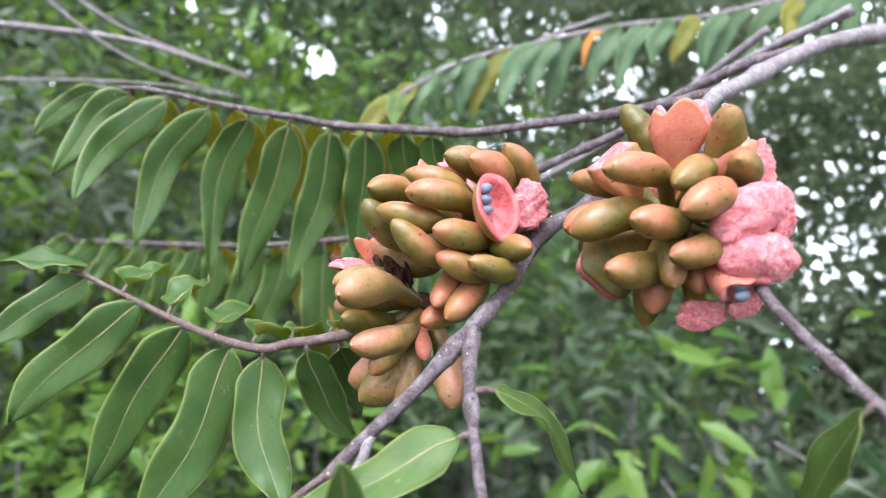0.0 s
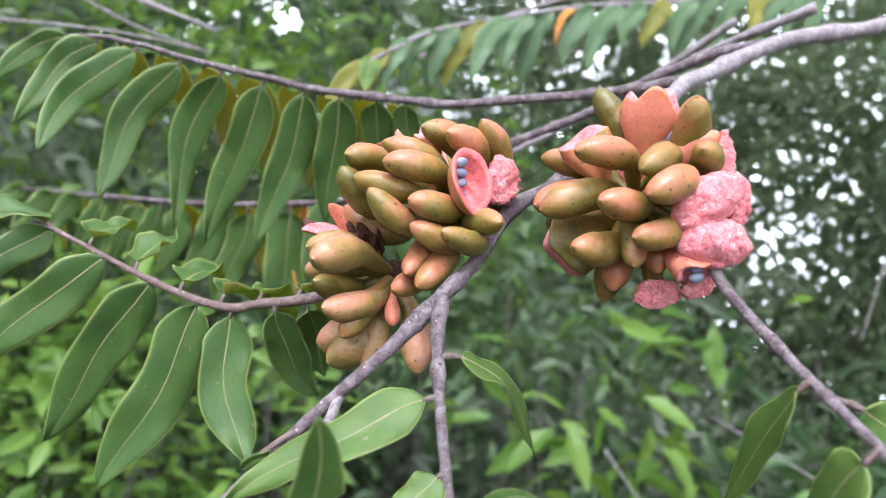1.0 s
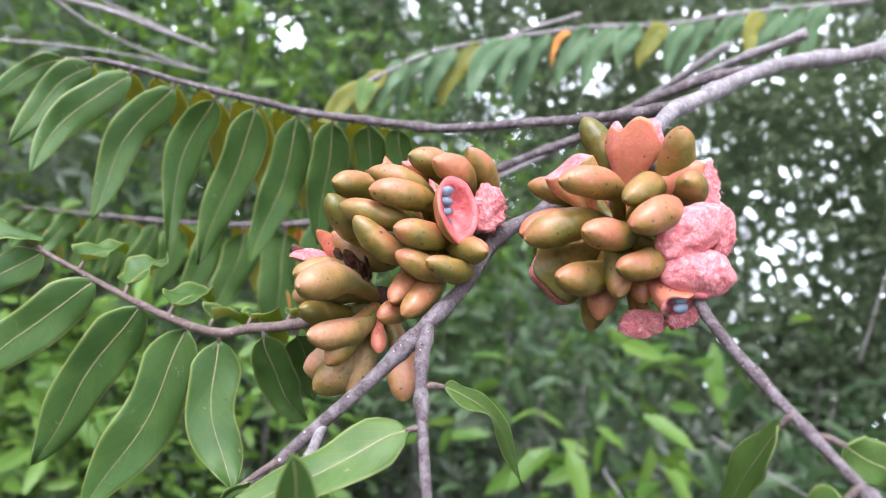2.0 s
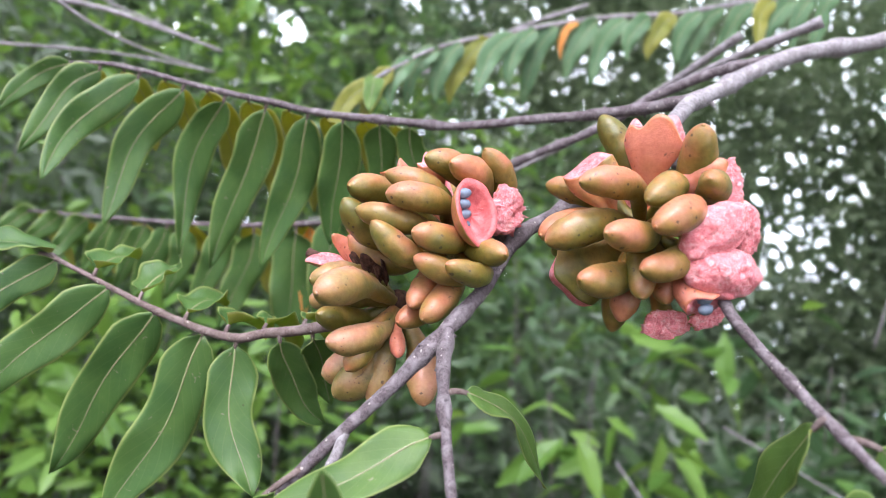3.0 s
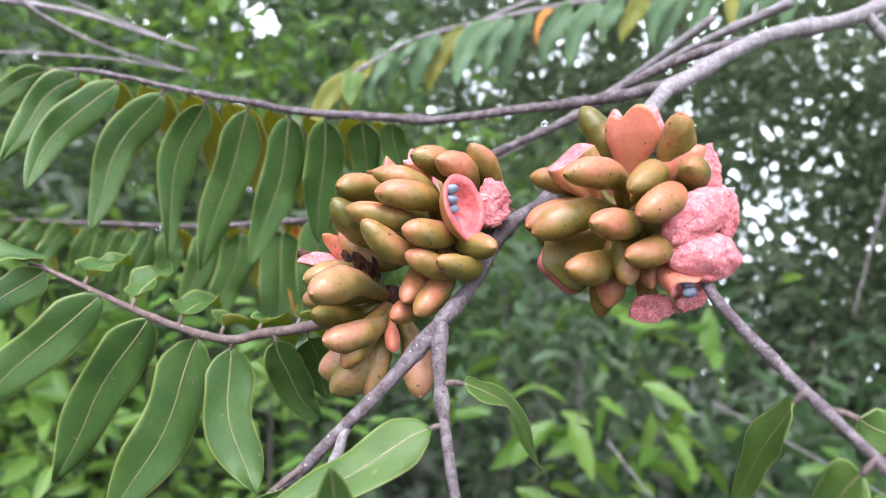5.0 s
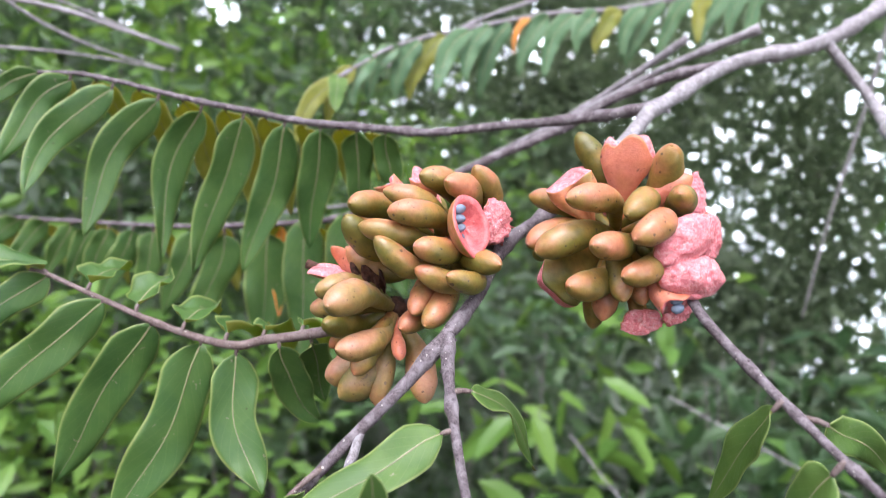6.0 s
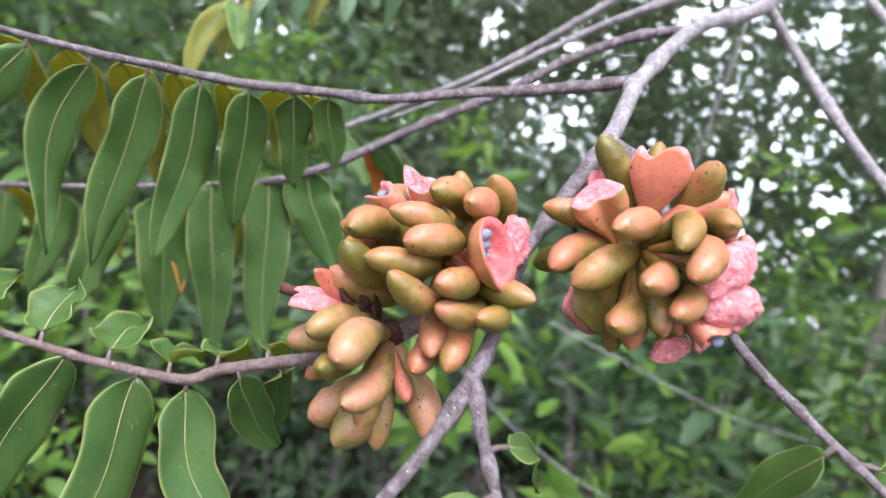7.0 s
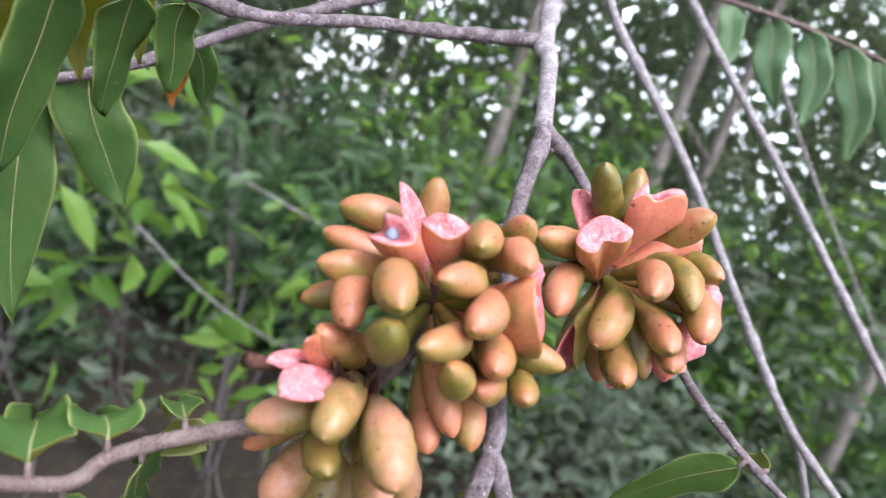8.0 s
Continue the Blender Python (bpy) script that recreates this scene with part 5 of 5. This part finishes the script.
def tree(x, y, height, width, count, length, mat, seed, trunk_r, lean=0.0, base=1.0, label="slim tree with a loose crown of small leaves"):
    ob = thing("tree", (x, y, level(x, y)), label, "tree", "trees behind")
    r = random.Random(seed)
    top = Vector((lean * height, 0, height * 0.92))
    part("trunk", tube([(0, 0, -0.1), (lean * height * 0.3 + r.uniform(-0.1, 0.1), r.uniform(-0.1, 0.1), height * 0.4), top], trunk_r, trunk_r * 0.3, 0.25, 10, 0.12, seed), TRUNK, ob)
    for k in range(7):
        u = r.uniform(0.3, 0.9)
        a = r.uniform(0, 6.28)
        s = Vector((lean * height * u * 0.9, 0, height * 0.92 * u))
        e = s + Vector((math.cos(a), math.sin(a), 0.55)) * width * r.uniform(0.4, 0.9)
        part("limb", tube([s, (s + e) / 2 + Vector((0, 0, 0.06 * width)), e], trunk_r * 0.35, trunk_r * 0.1, 0.2, 6, 0.1, seed + k), TRUNK, ob)
    foliage(count, (lean * height * 0.5, 0, base + (height - base) * 0.5), (width, width, (height - base) * 0.6), length, seed, mat, "crown", ob, clump=0.03, plain=True, ratio=0.45, origin=ob.location)
    return ob


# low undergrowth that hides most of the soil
for k, (near, far, deg0, deg1, n, mat) in enumerate(((1.3, 3.2, -50, -12, 2600, FOL_LIME), (2.2, 3.6, 4, 24, 1000, FOL_SHADED), (1.3, 3.4, 55, 110, 4200, FOL_GREY), (2.6, 5.5, -55, 20, 3600, FOL_SHADED), (2.6, 5.5, 42, 110, 3200, FOL_SHADED))):
    r = np.random.RandomState(70 + k)
    under = foliage(n, (0, 0, 0), (1, 1, 1), 0.075, 60 + k, mat, "undergrowth", None, 0.1, 0.06, 0.4)
    co = np.zeros(n * 24)
    under.data.vertices.foreach_get("co", co)
    co = co.reshape(n, 8, 3)
    hub = co[:, 0].copy()
    a = np.radians(r.uniform(deg0, deg1, n // 12 + 1))[np.arange(n) // 12]
    d = np.sqrt(r.uniform(near ** 2, far ** 2, n // 12 + 1))[np.arange(n) // 12]
    spot = np.stack((np.sin(a) * d, np.cos(a) * d, r.uniform(0.05, 0.62, n)), 1) + r.normal(0, 0.09, (n, 3))
    spot[:, 2] += [level(px, py) for px, py in spot[:, :2]]
    co += (spot - hub)[:, None]
    under.data.vertices.foreach_set("co", co.ravel())
    tagged(under, "tangled low green undergrowth over the soil", "undergrowth", kind="stuff")


# turn to the right of straight ahead in degrees, distance
def polar(deg, dist):
    return math.sin(radians(deg)) * dist, math.cos(radians(deg)) * dist


lime, green, dull = "bush with bright lime-green leaves", "bush with mid-green leaves", "bush with small dull green leaves"
for deg, dist, z, w, n, ln, mat, label in (
        (-30, 1.5, 1.05, 0.24, 190, 0.08, FOL_LIME, lime), (-19, 1.9, 1.08, 0.26, 200, 0.085, FOL_LIME, lime), (-7, 1.7, 1.0, 0.24, 170, 0.085, FOL_LIME, lime),
        (5, 2.2, 1.08, 0.26, 170, 0.085, FOL_MID, green), (18, 1.75, 1.04, 0.22, 90, 0.135, FOL_LIME, lime), (14, 2.3, 1.3, 0.3, 220, 0.08, FOL_MID, green),
        (28, 2.4, 1.00, 0.26, 30, 0.11, FOL_SHADED, green), (35, 2.0, 1.00, 0.22, 24, 0.11, FOL_SHADED, green), (43, 1.8, 0.95, 0.2, 40, 0.12, FOL_SHADED, green),
        (33, 1.55, 0.72, 0.14, 24, 0.11, FOL_LIME, lime), (41, 2.0, 0.80, 0.16, 40, 0.13, FOL_LIME, lime), (36, 2.3, 1.15, 0.3, 60, 0.13, FOL_SHADED, green), (46, 2.4, 1.2, 0.3, 60, 0.13, FOL_SHADED, green), (55, 2.2, 1.0, 0.35, 260, 0.08, FOL_MID, green), (70, 2.0, 0.85, 0.35, 260, 0.07, FOL_GREY, dull),
        (84, 2.2, 1.1, 0.4, 300, 0.075, FOL_GREY, dull), (98, 2.3, 1.1, 0.4, 300, 0.075, FOL_MID, green), (-42, 2.0, 1.3, 0.4, 420, 0.07, FOL_GREY, dull),
        (-6, 2.7, 1.75, 0.3, 200, 0.09, FOL_LIME, lime), (3, 2.9, 1.7, 0.3, 200, 0.09, FOL_LIME, lime), (10, 3.0, 1.75, 0.3, 180, 0.09, FOL_MID, green), (16, 3.0, 1.8, 0.3, 160, 0.09, FOL_LIME, lime),
        (-16, 2.4, 2.12, 0.26, 120, 0.10, FOL_LIME, lime), (-8, 2.6, 2.15, 0.25, 110, 0.10, FOL_LIME, lime), (-33, 2.3, 1.8, 0.35, 260, 0.07, FOL_GREY, dull),
        (-25, 2.6, 1.7, 0.4, 320, 0.07, FOL_GREY, dull), (-4, 2.5, 1.6, 0.4, 300, 0.08, FOL_MID, green)):
    x, y = polar(deg, dist)
    bush(x, y, z + 0.2, w, n, ln, mat, int(deg * 7 + 500 + z * 10), label, 3, z - 0.25)
for k in range(22):
    r = random.Random(900 + k)
    deg = -52 + k * 7.3
    x, y = polar(deg, r.uniform(2.9, 4.2) + (0.9 if 18 < deg < 52 else 0.0))
    mat = (FOL_MID, FOL_GREY, FOL_MID, FOL_LIME)[k % 4] if deg < 15 or deg > 55 else FOL_SHADED
    bush(x, y, r.uniform(1.1, 1.5) + (0.9 if deg < 5 else -0.25 if 18 < deg < 52 else 0.0), 0.8, 3600 if deg < 10 else 1200 if 15 < deg < 45 else 2000, 0.075 if deg < 10 else 0.105, mat, 950 + k, (green, dull, green, lime)[k % 4] if deg < 15 or deg > 55 else green, 3, 0.0, 0.42, True)
for k in range(5):
    r = random.Random(1700 + k)
    x, y = polar(24 + k * 5.8, r.uniform(1.6, 2.9))
    a, length = r.uniform(0, 6.28), r.uniform(0.5, 1.1)
    dx, dy = math.cos(a) * length, math.sin(a) * length
    way = [(x, y, level(x, y) + 0.05), (x + dx * 0.5, y + dy * 0.5 + 0.04, level(x + dx * 0.5, y + dy * 0.5) + 0.12), (x + dx, y + dy, level(x + dx, y + dy) + 0.06)]
    ob = twig("fallen_stick", way[0], "dry grey fallen stick on the soil", "sticks on the soil")
    part("stem", tube(way, 0.004, 0.002, 0.03, 8, 0.12, 40 + k, 3), BARK_RED, ob)
for deg, dist, r0, lean in ((56, 3.4, 0.05, 0.0), (71, 4.2, 0.06, 0.01), (91, 3.2, 0.045, -0.02), (74, 4.6, 0.05, 0.02)):
    x, y = polar(deg, dist)
    tree(x, y, 7.0, 1.3, 1500, 0.1, FOL_GREY, int(deg * 10 + 2000), r0, lean, 3.4, "slim brown tree trunk in the thicket")
for k in range(16):
    r = random.Random(1300 + k)
    deg = -60 + k * 12.0
    x, y = polar(deg, r.uniform(6.0, 9.0))
    tree(x, y, r.uniform(6.5, 8.5), 1.8, 5000, 0.095, (FOL_MID, FOL_GREY)[k % 2], 1400 + k, r.uniform(0.06, 0.11), r.uniform(-0.08, 0.12), 0.3)


# ---- the wood beyond: a deep belt of leaves with small gaps ----
def wood(count, deg0, deg1, near, far, z0, z1, length, mat, seed, gaps=True):
    r = np.random.RandomState(seed)
    a = np.radians(r.uniform(deg0, deg1, count * 2))
    d = r.uniform(near, far, count * 2)
    z = r.uniform(z0, z1, count * 2)
    x, y = np.sin(a) * d, np.cos(a) * d
    dens = np.array([noise.noise(Vector((px * 0.45, py * 0.45, pz * 0.45))) + 0.6 * noise.noise(Vector((px * 1.3, py * 1.3, pz * 1.3 + 7))) for px, py, pz in zip(x, y, z)])
    if gaps:
        dens[open_sky(np.stack((x, y, z), 1), seed)] = -9
    keep = np.argsort(dens * 0.6 - r.uniform(0, 1.1, count * 2))[-count:]
    keep = keep[dens[keep] > -9]
    count = len(keep)
    ob = foliage(count, (0, 0, 0), (0, 0, 0), length, seed, mat, "far_foliage", None, 0.3, 0.0, 0.5, True)
    co = np.zeros(count * 12)
    ob.data.vertices.foreach_get("co", co)
    co = co.reshape(count, 4, 3) + np.stack((x[keep], y[keep], z[keep]), 1)[:, None]
    ob.data.vertices.foreach_set("co", co.ravel())
    return tagged(ob, "dense dark green foliage of the wood with bright gaps", "foliage", kind="stuff")


wood(90000, -75, -12, 5.0, 8.0, -0.5, 5.5, 0.10, FOL_MID, 31)
wood(45000, -12, 20, 5.0, 8.0, -0.5, 5.5, 0.10, FOL_WOOD_LIT, 38)
wood(36000, -45, 18, 5.0, 7.0, -0.5, 2.3, 0.10, FOL_WOOD_LIT, 35)
wood(24000, 48, 110, 5.0, 7.0, -2.0, 1.5, 0.10, FOL_WOOD_LIT, 36)
wood(26000, -48, -2, 5.0, 7.0, 2.0, 4.8, 0.10, FOL_MID, 37)
wood(26000, 17, 40, 5.0, 7.0, -2.0, 3.1, 0.10, FOL_WOOD_LIT, 34)
wood(118000, 10, 130, 5.0, 8.0, -2.0, 4.5, 0.118, FOL_WOOD_LIT, 32)
wood(95000, -75, 130, 8.0, 11.0, -3.0, 6.5, 0.18, FOL_WOOD_LIT, 33)
wood(62000, -35, 100, 4.6, 6.0, -1.0, 4.2, 0.058, FOL_WOOD_LIT, 41, False)

# ---- bright overcast sky low between the trees ----
bm = bmesh.new()
ring = [(math.sin(radians(a)) * 45, math.cos(radians(a)) * 45) for a in range(-80, 141, 10)]
low_row = [bm.verts.new((x, y, -9)) for x, y in ring]
top_row = [bm.verts.new((x, y, 20)) for x, y in ring]
for k in range(len(ring) - 1):
    bm.faces.new((low_row[k], top_row[k], top_row[k + 1], low_row[k + 1]))
tagged(part("backdrop", bm, HAZE, None), "plain white overcast sky beyond the trees", "sky", kind="structure")
